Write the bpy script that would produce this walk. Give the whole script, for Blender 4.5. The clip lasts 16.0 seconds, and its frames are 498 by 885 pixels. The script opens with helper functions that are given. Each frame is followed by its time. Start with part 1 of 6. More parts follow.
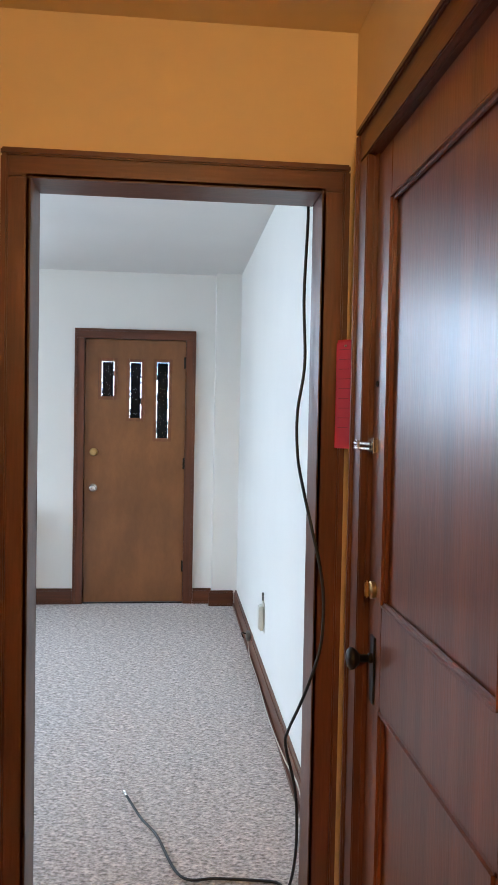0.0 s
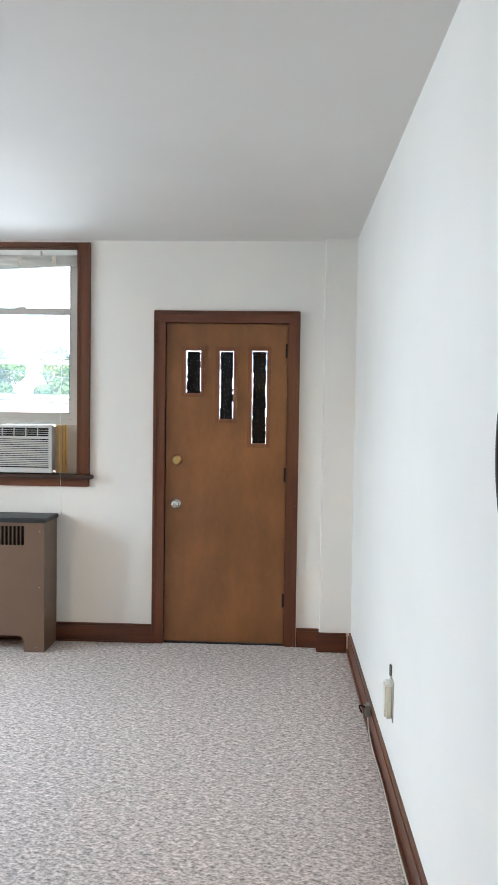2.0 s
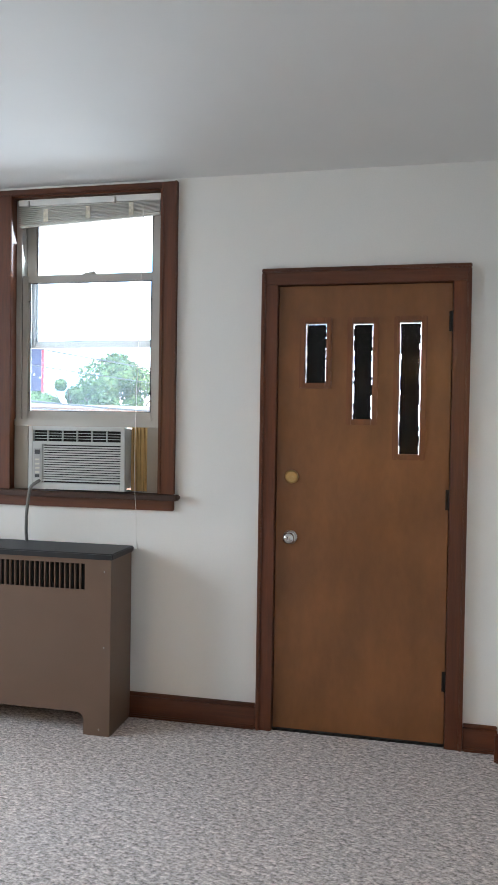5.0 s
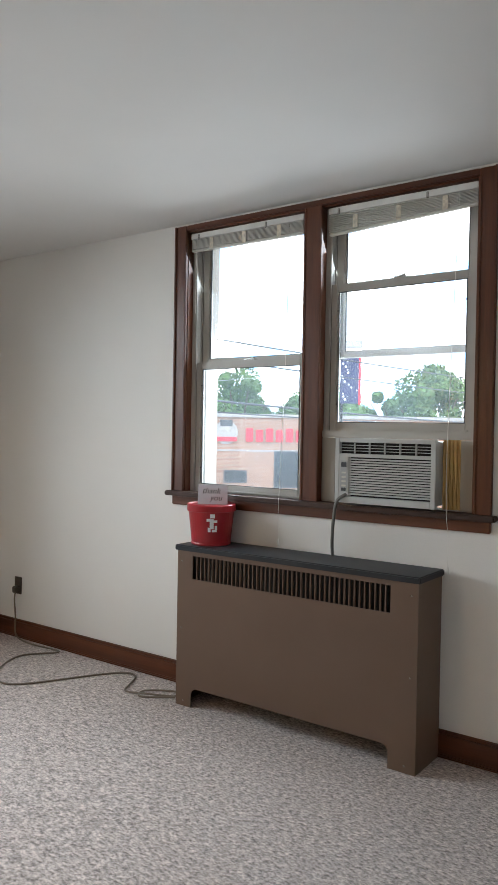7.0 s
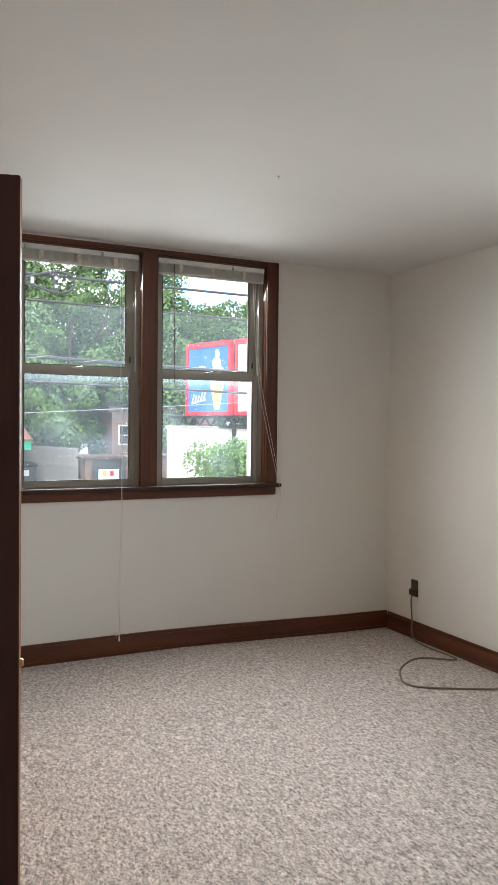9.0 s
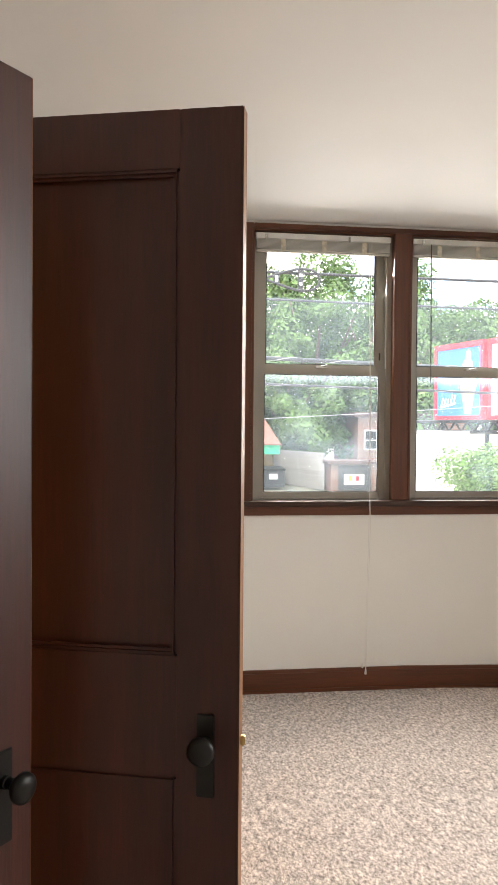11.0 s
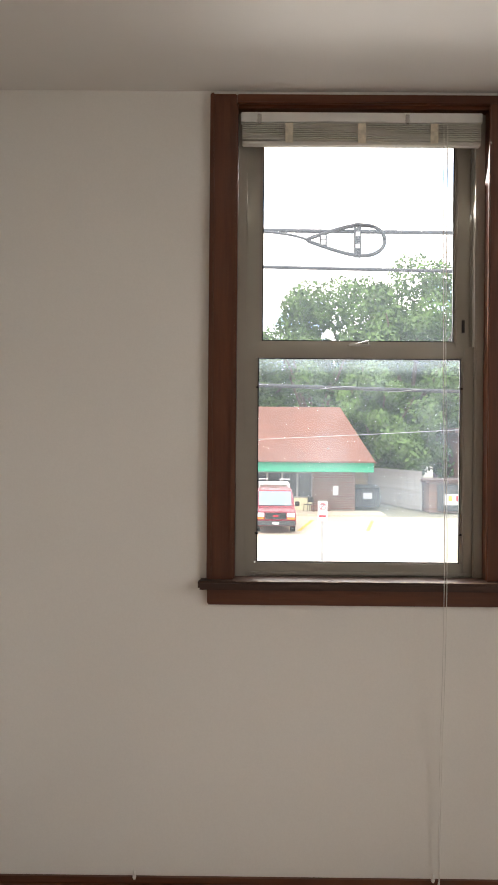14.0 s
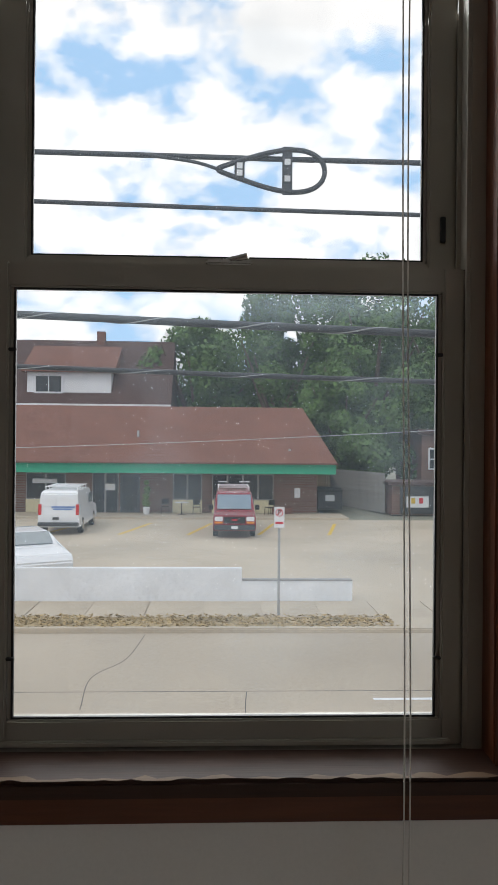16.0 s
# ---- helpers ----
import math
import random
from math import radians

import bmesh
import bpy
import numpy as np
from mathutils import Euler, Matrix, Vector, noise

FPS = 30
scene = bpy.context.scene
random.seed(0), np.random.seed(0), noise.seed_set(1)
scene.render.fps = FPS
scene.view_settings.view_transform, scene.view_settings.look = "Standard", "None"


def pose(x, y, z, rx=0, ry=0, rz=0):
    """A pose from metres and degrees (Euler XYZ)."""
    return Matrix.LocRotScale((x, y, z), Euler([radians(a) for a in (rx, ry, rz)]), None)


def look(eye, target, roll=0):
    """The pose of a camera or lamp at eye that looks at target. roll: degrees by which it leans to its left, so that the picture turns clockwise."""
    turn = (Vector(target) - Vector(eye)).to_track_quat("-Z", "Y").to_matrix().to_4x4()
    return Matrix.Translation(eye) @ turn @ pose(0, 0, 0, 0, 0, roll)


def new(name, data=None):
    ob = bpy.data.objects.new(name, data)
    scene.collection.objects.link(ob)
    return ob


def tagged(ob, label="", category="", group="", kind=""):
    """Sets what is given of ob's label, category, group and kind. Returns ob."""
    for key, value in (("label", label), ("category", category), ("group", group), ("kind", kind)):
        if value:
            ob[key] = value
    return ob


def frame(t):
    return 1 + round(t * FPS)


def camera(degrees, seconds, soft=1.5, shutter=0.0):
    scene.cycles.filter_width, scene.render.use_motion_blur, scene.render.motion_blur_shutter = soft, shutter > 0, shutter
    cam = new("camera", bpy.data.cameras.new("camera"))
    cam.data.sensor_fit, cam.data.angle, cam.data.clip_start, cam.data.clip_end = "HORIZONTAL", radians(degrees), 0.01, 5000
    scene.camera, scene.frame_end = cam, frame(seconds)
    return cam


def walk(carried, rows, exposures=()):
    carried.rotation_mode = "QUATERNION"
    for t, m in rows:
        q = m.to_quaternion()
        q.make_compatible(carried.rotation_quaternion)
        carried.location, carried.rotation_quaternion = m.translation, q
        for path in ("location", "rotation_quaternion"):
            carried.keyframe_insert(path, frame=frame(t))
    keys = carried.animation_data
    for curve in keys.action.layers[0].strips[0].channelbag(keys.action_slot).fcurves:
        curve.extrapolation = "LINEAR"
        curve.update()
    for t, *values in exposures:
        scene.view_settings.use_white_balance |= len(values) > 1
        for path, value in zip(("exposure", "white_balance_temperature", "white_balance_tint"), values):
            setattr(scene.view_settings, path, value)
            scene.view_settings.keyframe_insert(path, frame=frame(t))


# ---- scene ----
# ---- camera and walk ----
cam = camera(36.9, 16.0)
PATH = [
    (0, (0.595, 0.303, 1.45), (0.797, 2.292, 1.386), 1.1),
    (0.5, (0.623, 0.588, 1.466), (0.704, 2.585, 1.399), 0.9),
    (1, (0.649, 0.829, 1.444), (0.651, 2.828, 1.383), 1.0),
    (1.5, (0.632, 1.149, 1.468), (0.587, 3.147, 1.397), 1.0),
    (2, (0.659, 1.411, 1.478), (0.569, 3.408, 1.399), 0.8),
    (2.5, (0.673, 1.686, 1.46), (0.549, 3.681, 1.39), 0.8),
    (3, (0.664, 1.907, 1.439), (0.511, 3.9, 1.377), 0.8),
    (5.5, (0.488, 2.878, 1.405), (-0.089, 4.793, 1.364), 0.9),
    (6, (0.456, 2.94, 1.414), (-0.296, 4.793, 1.373), 0.9),
    (6.5, (0.422, 2.964, 1.403), (-0.498, 4.74, 1.375), 1.0),
    (7, (0.459, 2.976, 1.406), (-0.724, 4.588, 1.377), 1.0),
    (7.5, (0.454, 2.946, 1.424), (-0.936, 4.383, 1.387), 1.1),
    (8, (0.424, 2.906, 1.475), (-1.125, 4.17, 1.418), 0.9),
    (8.5, (0.407, 2.877, 1.475), (-1.278, 3.953, 1.419), 0.6),
    (9, (0.359, 2.834, 1.463), (-1.44, 3.707, 1.414), 0.6),
    (9.5, (0.295, 2.842, 1.469), (-1.588, 3.515, 1.418), 0.5),
    (10, (0.166, 2.864, 1.481), (-1.766, 3.376, 1.43), 0.5),
    (10.2, (0.11, 2.871, 1.479), (-1.834, 3.335, 1.427), 0.5),
    (12.3, (-0.77, 3.268, 1.412), (-2.77, 3.275, 1.408), 0.6),
    (12.5, (-0.891, 3.316, 1.404), (-2.891, 3.319, 1.403), 0.6),
    (13, (-1.215, 3.425, 1.452), (-3.215, 3.424, 1.448), 0.5),
    (13.5, (-1.498, 3.494, 1.451), (-3.498, 3.484, 1.451), 0.5),
    (14, (-1.804, 3.537, 1.484), (-3.804, 3.526, 1.484), 0.5),
    (14.5, (-2.119, 3.597, 1.491), (-4.119, 3.587, 1.491), 0.5),
    (15, (-2.420, 3.665, 1.514), (-4.419, 3.653, 1.517), 0.4),
    (15.5, (-2.738, 3.742, 1.518), (-4.738, 3.746, 1.521), 0.3),
    (16, (-3.018, 3.851, 1.521), (-5.017, 3.934, 1.524), 0.5),
]
EXPOSURES = [(0.0, 1.42, 5250, 4), (0.5, 1.66, 5400, 4), (1.0, 1.76, 5500, 4), (1.5, 1.66, 5700, 5), (2.0, 1.45, 5750, 5), (2.5, 1.34, 5700, 5), (3.5, 1.2, 5700, 6), (5.5, 0.85, 5700, 6), (6.5, 0.47, 5900, 6), (7.0, 0.38, 6050, 7), (8.0, 0.35, 6250, 8), (9.0, 0.36, 6500, 9),
             (10.0, 0.66, 6850, 10), (11.2, 1.0, 7200, 12), (12.5, 1.12, 7350, 13), (13.0, 0.8, 7300, 14), (13.5, 0.5, 7200, 14), (14.0, 0.32, 7250, 14), (14.5, -0.05, 7300, 14), (15.0, -0.95, 7250, 13), (15.5, -1.36, 7150, 12), (16.0, -1.42, 6650, 10)]
walk(cam, [(t, look(eye, target, roll)) for t, eye, target, roll in PATH], EXPOSURES)

# ---- plan, in metres ----
NORTH, WEST, EAST, HALL_EAST = 6.11, -4.07, 1.10, 1.075      # inner faces of the room
SOUTH, STEP, HALL = 2.28, 2.43, 2.315       # south wall, its doorway part, and that part's hall face
CEIL, GROUND = 2.55, -2.9

# ---- world, sun, large lights ----
world = bpy.data.worlds.new("sky")
scene.world = world
world.use_nodes = True
wn, wl = world.node_tree.nodes, world.node_tree.links
background = wn["Background"]
background.inputs[1].default_value = 0.15
sky = wn.new("ShaderNodeTexSky")
sky.sky_type, sky.sun_disc = "NISHITA", False
sky.sun_elevation, sky.sun_rotation = radians(50), radians(130)
coords = wn.new("ShaderNodeTexCoord")
clouds = wn.new("ShaderNodeTexNoise")
clouds.inputs["Scale"].default_value, clouds.inputs["Detail"].default_value, clouds.inputs["Roughness"].default_value = 8.5, 9, 0.56
stretch = wn.new("ShaderNodeMapping")
stretch.inputs["Scale"].default_value = (1, 1, 1.7)
stretch.inputs["Location"].default_value = (0.3, 0.1, 0.25)
ramp = wn.new("ShaderNodeValToRGB")
ramp.color_ramp.elements[0].position, ramp.color_ramp.elements[1].position = 0.40, 0.52
shade = wn.new("ShaderNodeTexNoise")
shade.inputs["Scale"].default_value, shade.inputs["Detail"].default_value = 3.0, 6
tone = wn.new("ShaderNodeValToRGB")
tone.color_ramp.elements[0].position, tone.color_ramp.elements[1].position = 0.30, 0.45
tone.color_ramp.elements[0].color, tone.color_ramp.elements[1].color = (0.74, 0.77, 0.80, 1), (1, 1, 1, 1)
bright = wn.new("ShaderNodeVectorMath")
bright.operation = "SCALE"
bright.inputs["Scale"].default_value = 20
mix = wn.new("ShaderNodeMix")
mix.data_type = "RGBA"
wl.new(coords.outputs["Generated"], stretch.inputs["Vector"])
wl.new(stretch.outputs[0], clouds.inputs["Vector"])
wl.new(stretch.outputs[0], shade.inputs["Vector"])
wl.new(clouds.outputs["Fac"], ramp.inputs[0])
wl.new(shade.outputs["Fac"], tone.inputs[0])
wl.new(tone.outputs[0], bright.inputs[0])
wl.new(ramp.outputs[0], mix.inputs["Factor"])
haze = wn.new("ShaderNodeMix")
haze.data_type = "RGBA"
haze.inputs["Factor"].default_value = 0.7
haze.inputs["B"].default_value = (9.5, 15.5, 23.0, 1)
wl.new(sky.outputs[0], haze.inputs["A"])
wl.new(haze.outputs["Result"], mix.inputs["A"])
wl.new(bright.outputs[0], mix.inputs["B"])
wl.new(mix.outputs["Result"], background.inputs[0])


def lamp(name, kind, m, energy, colour, **settings):
    data = bpy.data.lights.new(name, kind)
    data.energy, data.color = energy, colour
    if kind == "AREA":
        data.shape = "RECTANGLE"
        data.size, data.size_y = settings["size"]
        data.spread = radians(135)
    elif kind == "SUN":
        data.angle = radians(settings["angle"])
    else:
        data.shadow_soft_size = settings["radius"]
    ob = new(name, data)
    ob.matrix_world = m
    return ob


lamp("sun", "SUN", look((0, 0, 0), (-0.49, 0.41, -0.77)), 1.6, (1, 0.95, 0.87), angle=0.6)
lamp("north_window_light", "AREA", look((-1.46, NORTH + 0.34, 1.80), (-1.46, NORTH - 1.0, 0.98)), 35, (0.88, 0.95, 1), size=(1.75, 1.5))
lamp("west_window_light", "AREA", look((WEST - 0.34, 4.29, 1.80), (WEST + 1.0, 4.29, 0.98)), 48, (0.92, 0.97, 1), size=(1.75, 1.5))
lamp("hall_bulb", "POINT", pose(0.6, -0.5, 2.28), 19, (1, 0.60, 0.24), radius=0.07)
lamp("passage_bulb", "POINT", pose(-2.3, 1.5, 2.2), 24, (1, 0.66, 0.36), radius=0.07)


# ---- materials ----
def material(name, base, rough=0.6, metal=0.0, vary=0.12, scale=6.0, grain=0.0, grain_scale=180.0, bump=0.05, bump_scale=120.0, stretch=(1, 1, 1), coat=0.0, island=0.0):
    """A painted or plain surface: base colour, large stains and fine grain, and a fine relief."""
    m = bpy.data.materials.new(name)
    m.use_nodes = True
    n, l = m.node_tree.nodes, m.node_tree.links
    b = n["Principled BSDF"]
    b.inputs["Roughness"].default_value, b.inputs["Metallic"].default_value = rough, metal
    b.inputs["Coat Weight"].default_value = coat
    b.inputs["Coat Roughness"].default_value = 0.25
    co, mp = n.new("ShaderNodeTexCoord"), n.new("ShaderNodeMapping")
    mp.inputs["Scale"].default_value = stretch
    l.new(co.outputs["Object"], mp.inputs[0])

    def noise_of(scale_, detail=4):
        t = n.new("ShaderNodeTexNoise")
        t.inputs["Scale"].default_value, t.inputs["Detail"].default_value = scale_, detail
        l.new(mp.outputs[0], t.inputs["Vector"])
        return t.outputs["Fac"]

    def scaled(fac, amount):
        r = n.new("ShaderNodeMapRange")
        r.inputs["From Min"].default_value, r.inputs["From Max"].default_value = 0.3, 0.7
        r.inputs["To Min"].default_value, r.inputs["To Max"].default_value = 1 - amount, 1 + amount
        l.new(fac, r.inputs["Value"])
        return r.outputs[0]

    value = scaled(noise_of(scale), vary)
    if grain:
        mul = n.new("ShaderNodeMath")
        mul.operation = "MULTIPLY"
        l.new(value, mul.inputs[0])
        l.new(scaled(noise_of(grain_scale, 3), grain), mul.inputs[1])
        value = mul.outputs[0]
    if island:
        info, r = n.new("ShaderNodeNewGeometry"), n.new("ShaderNodeMapRange")
        r.inputs["To Min"].default_value, r.inputs["To Max"].default_value = 1 - island, 1 + island
        l.new(info.outputs["Random Per Island"], r.inputs["Value"])
        mul = n.new("ShaderNodeMath")
        mul.operation = "MULTIPLY"
        l.new(value, mul.inputs[0])
        l.new(r.outputs[0], mul.inputs[1])
        value = mul.outputs[0]
    col = n.new("ShaderNodeVectorMath")
    col.operation = "SCALE"
    col.inputs[0].default_value = base
    l.new(value, col.inputs["Scale"])
    l.new(col.outputs[0], b.inputs["Base Color"])
    if bump:
        bm_ = n.new("ShaderNodeBump")
        bm_.inputs["Strength"].default_value, bm_.inputs["Distance"].default_value = bump, 0.004
        l.new(noise_of(bump_scale, 3), bm_.inputs["Height"])
        l.new(bm_.outputs[0], b.inputs["Normal"])
    return m


def wood(name, base, along, rough=0.35, coat=0.2, vary=0.3, grain=0.13):
    """Stained, varnished wood with its grain along one axis (0, 1 or 2)."""
    st = [9.0, 9.0, 9.0]
    st[along] = 0.6
    return material(name, base, rough, vary=vary, scale=2.2, grain=grain, grain_scale=16, bump=0.12, bump_scale=20, stretch=tuple(st), coat=coat)


def glowing(name, colour, strength):
    m = bpy.data.materials.new(name)
    m.use_nodes = True
    b = m.node_tree.nodes["Principled BSDF"]
    b.inputs["Base Color"].default_value = (*colour, 1)
    b.inputs["Emission Color"].default_value = (*colour, 1)
    b.inputs["Emission Strength"].default_value = strength
    return m


def clear_glass(name, haze=0.0, film=0.012, ior=1.35, band=None):
    """Thin window glass: mostly clear, with a mirror gloss that grows at grazing angles, a little dirt, and a film that
    paints glare haze over the view.
    """
    m = bpy.data.materials.new(name)
    m.use_nodes = True
    n, l = m.node_tree.nodes, m.node_tree.links
    n.remove(n["Principled BSDF"])
    clear, gloss, dirt_haze, mixer, mixer2, fr, out = (n.new("ShaderNodeBsdfTransparent"), n.new("ShaderNodeBsdfGlossy"), n.new("ShaderNodeBsdfTranslucent"),
                                                  n.new("ShaderNodeMixShader"), n.new("ShaderNodeMixShader"), n.new("ShaderNodeFresnel"), n["Material Output"])
    gloss.inputs["Roughness"].default_value = 0.02
    fr.inputs["IOR"].default_value = ior
    dirt_haze.inputs["Color"].default_value = (0.62, 0.74, 0.85, 1)
    t, r = n.new("ShaderNodeTexNoise"), n.new("ShaderNodeMapRange")
    t.inputs["Scale"].default_value, t.inputs["Detail"].default_value = 4, 6
    r.inputs["From Min"].default_value, r.inputs["From Max"].default_value = 0.45, 0.8
    r.inputs["To Min"].default_value, r.inputs["To Max"].default_value = film, film + haze
    co = n.new("ShaderNodeTexCoord")
    l.new(co.outputs["Object"], t.inputs["Vector"])
    l.new(t.outputs["Fac"], r.inputs["Value"])
    amount = r.outputs[0]
    if band:
        # a whitish film that thickens in a strip between two heights
        sep, strip, both = n.new("ShaderNodeSeparateXYZ"), n.new("ShaderNodeMapRange"), n.new("ShaderNodeMath")
        strip.interpolation_type, both.operation = "SMOOTHSTEP", "MULTIPLY_ADD"
        strip.inputs["From Min"].default_value, strip.inputs["From Max"].default_value, strip.inputs["To Max"].default_value = band
        l.new(co.outputs["Object"], sep.inputs[0])
        l.new(sep.outputs["Z"], strip.inputs["Value"])
        l.new(strip.outputs[0], both.inputs[0])
        l.new(t.outputs["Fac"], both.inputs[1])
        l.new(amount, both.inputs[2])
        amount = both.outputs[0]
    l.new(amount, mixer2.inputs[0])
    l.new(clear.outputs[0], mixer2.inputs[1])
    l.new(dirt_haze.outputs[0], mixer2.inputs[2])
    l.new(fr.outputs[0], mixer.inputs[0])
    l.new(mixer2.outputs[0], mixer.inputs[1])
    l.new(gloss.outputs[0], mixer.inputs[2])
    l.new(mixer.outputs[0], out.inputs["Surface"])
    return m


def brickwork(name, base, second, mortar, scale):
    m = bpy.data.materials.new(name)
    m.use_nodes = True
    n, l = m.node_tree.nodes, m.node_tree.links
    b = n["Principled BSDF"]
    b.inputs["Roughness"].default_value = 0.9
    co, mp, br = n.new("ShaderNodeTexCoord"), n.new("ShaderNodeMapping"), n.new("ShaderNodeTexBrick")
    mp.inputs["Rotation"].default_value = (radians(90), 0, 0)
    br.inputs["Color1"].default_value, br.inputs["Color2"].default_value, br.inputs["Mortar"].default_value = (*base, 1), (*second, 1), (*mortar, 1)
    br.inputs["Scale"].default_value = scale
    br.inputs["Mortar Size"].default_value = 0.012
    br.inputs["Brick Width"].default_value, br.inputs["Row Height"].default_value = 0.22, 0.075
    l.new(co.outputs["Object"], mp.inputs[0])
    l.new(mp.outputs[0], br.inputs["Vector"])
    t, mul = n.new("ShaderNodeTexNoise"), n.new("ShaderNodeMix")
    t.inputs["Scale"].default_value = 0.8
    mul.data_type, mul.blend_type = "RGBA", "MULTIPLY"
    mul.inputs["Factor"].default_value = 0.35
    l.new(co.outputs["Object"], t.inputs["Vector"])
    l.new(br.outputs["Color"], mul.inputs["A"])
    l.new(t.outputs["Fac"], mul.inputs["B"])
    l.new(mul.outputs["Result"], b.inputs["Base Color"])
    return m


def carpet_material():
    """Mottled grey-beige cut pile carpet with a nubbly relief in loose rows."""
    m = bpy.data.materials.new("carpet_pile")
    m.use_nodes = True
    n, l = m.node_tree.nodes, m.node_tree.links
    b = n["Principled BSDF"]
    b.inputs["Roughness"].default_value = 1.0
    b.inputs["Specular IOR Level"].default_value = 0.05
    b.inputs["Sheen Weight"].default_value = 0.25
    b.inputs["Sheen Roughness"].default_value = 0.6
    co = n.new("ShaderNodeTexCoord")

    def noise_of(scale_, detail, stretch_=(1, 1, 1), turn=0):
        mp, t = n.new("ShaderNodeMapping"), n.new("ShaderNodeTexNoise")
        mp.inputs["Scale"].default_value = stretch_
        mp.inputs["Rotation"].default_value = (0, 0, radians(turn))
        t.inputs["Scale"].default_value, t.inputs["Detail"].default_value, t.inputs["Roughness"].default_value = scale_, detail, 0.6
        l.new(co.outputs["Object"], mp.inputs[0])
        l.new(mp.outputs[0], t.inputs["Vector"])
        return t.outputs["Fac"]

    fine, coarse = noise_of(78, 3, (1.0, 1.4, 1.0), 20), noise_of(46, 2, (0.85, 1.5, 1.0), 38)
    nub_mix = n.new("ShaderNodeMix")
    nub_mix.inputs["Factor"].default_value = 0.46
    l.new(fine, nub_mix.inputs["A"])
    l.new(coarse, nub_mix.inputs["B"])
    nub = nub_mix.outputs["Result"]
    # one ramp for mottle and painted pit shade: colour follows the relief
    ramp_ = n.new("ShaderNodeValToRGB")
    e = ramp_.color_ramp.elements
    e[0].position, e[0].color = 0.37, (0.185, 0.15, 0.13, 1)
    e[1].position, e[1].color = 0.63, (0.76, 0.665, 0.61, 1)
    mid = e.new(0.495)
    mid.color = (0.46, 0.392, 0.355, 1)
    l.new(nub, ramp_.inputs[0])
    wear, mul = n.new("ShaderNodeMapRange"), n.new("ShaderNodeVectorMath")
    wear.inputs["From Min"].default_value, wear.inputs["From Max"].default_value = 0.3, 0.7
    wear.inputs["To Min"].default_value, wear.inputs["To Max"].default_value = 0.82, 1.18
    l.new(noise_of(26, 6), wear.inputs["Value"])
    mul.operation = "SCALE"
    l.new(ramp_.outputs[0], mul.inputs[0])
    l.new(wear.outputs[0], mul.inputs["Scale"])
    l.new(mul.outputs[0], b.inputs["Base Color"])
    bp = n.new("ShaderNodeBump")
    bp.inputs["Strength"].default_value, bp.inputs["Distance"].default_value = 0.9, 0.015
    l.new(nub, bp.inputs["Height"])
    l.new(bp.outputs[0], b.inputs["Normal"])
    return m


PAINT = material("white_wall_paint", (0.80, 0.78, 0.735), 0.65, vary=0.04, scale=0.9, grain=0.015, bump=0.06, bump_scale=60)
CEILING_PAINT = material("ceiling_paint", (0.74, 0.725, 0.70), 0.75, vary=0.03, scale=1.2, bump=0.10, bump_scale=25)
TAN_PAINT = material("tan_hall_paint", (0.74, 0.585, 0.345), 0.6, vary=0.03, scale=1.5, bump=0.06, bump_scale=60)
CARPET = carpet_material()
TRIM_V = wood("stained_trim_upright", (0.105, 0.030, 0.010), 2, rough=0.38, coat=0.12)
TRIM_X = wood("stained_trim_lengthwise", (0.105, 0.030, 0.010), 0, rough=0.38, coat=0.12)
TRIM_Y = wood("stained_trim_crosswise", (0.105, 0.030, 0.010), 1, rough=0.38, coat=0.12)
SLAB = material("birch_door_slab", (0.205, 0.083, 0.026), 0.38, vary=0.2, scale=3.0, grain=0.05, grain_scale=30, bump=0.05, bump_scale=30, stretch=(1.6, 1.6, 0.7), coat=0.1)
SLAB_EDGE = wood("door_lite_moulding", (0.17, 0.06, 0.02), 2)
DARK_DOOR = wood("dark_stained_door", (0.054, 0.0100, 0.0042), 2, rough=0.45, coat=0.04, vary=0.25)
HALL_DOOR = wood("red_brown_stained_door", (0.15, 0.042, 0.013), 2, rough=0.36, coat=0.22, vary=0.25)
# bare edge wood, with the light falling on it painted into the colour
EDGE_WOOD = wood("pale_door_edge", (0.24, 0.10, 0.042), 2, rough=0.5, coat=0.05)
STOOL_WOOD = wood("darkened_window_stool", (0.045, 0.017, 0.008), 0, rough=0.6, coat=0.0)
RAW_WOOD = wood("bare_worn_wood", (0.19, 0.12, 0.07), 0, rough=0.7, coat=0.0)
BRASS = material("brass", (0.56, 0.40, 0.17), 0.3, 1.0, bump=0)
STEEL = material("polished_steel", (0.6, 0.6, 0.58), 0.25, 1.0, bump=0)
IRON = material("black_iron", (0.02, 0.018, 0.016), 0.4, 0.6)
SASH = material("taupe_aluminium_sash", (0.34, 0.315, 0.27), 0.45, 0.15, vary=0.06)
SASH_PALE = material("pale_aluminium_sash", (0.42, 0.40, 0.36), 0.45, 0.15, vary=0.06)
GLASS = clear_glass("window_glass", 0.008, 0.016)
CLEAN = clear_glass("clean_glass", 0.0, 0.0, 1.12)
# north panes: the stronger film paints glare over the view, beyond any dirt
GLARE_PANE = clear_glass("glare_veiled_glass", 0.01, 0.022)
DIRTY = clear_glass("dusty_window_glass", 0.04, 0.013, band=(1.69, 1.745, 0.16))
BLIND = material("ivory_blind_vinyl", (0.60, 0.58, 0.53), 0.4, vary=0.06, bump=0)
CORD = material("white_cord", (0.75, 0.73, 0.68), 0.7, bump=0)
BLACK = material("black_rubber", (0.012, 0.012, 0.013), 0.5, bump=0)
GREY_CORD = material("grey_vinyl_cord", (0.16, 0.155, 0.14), 0.5, bump=0)
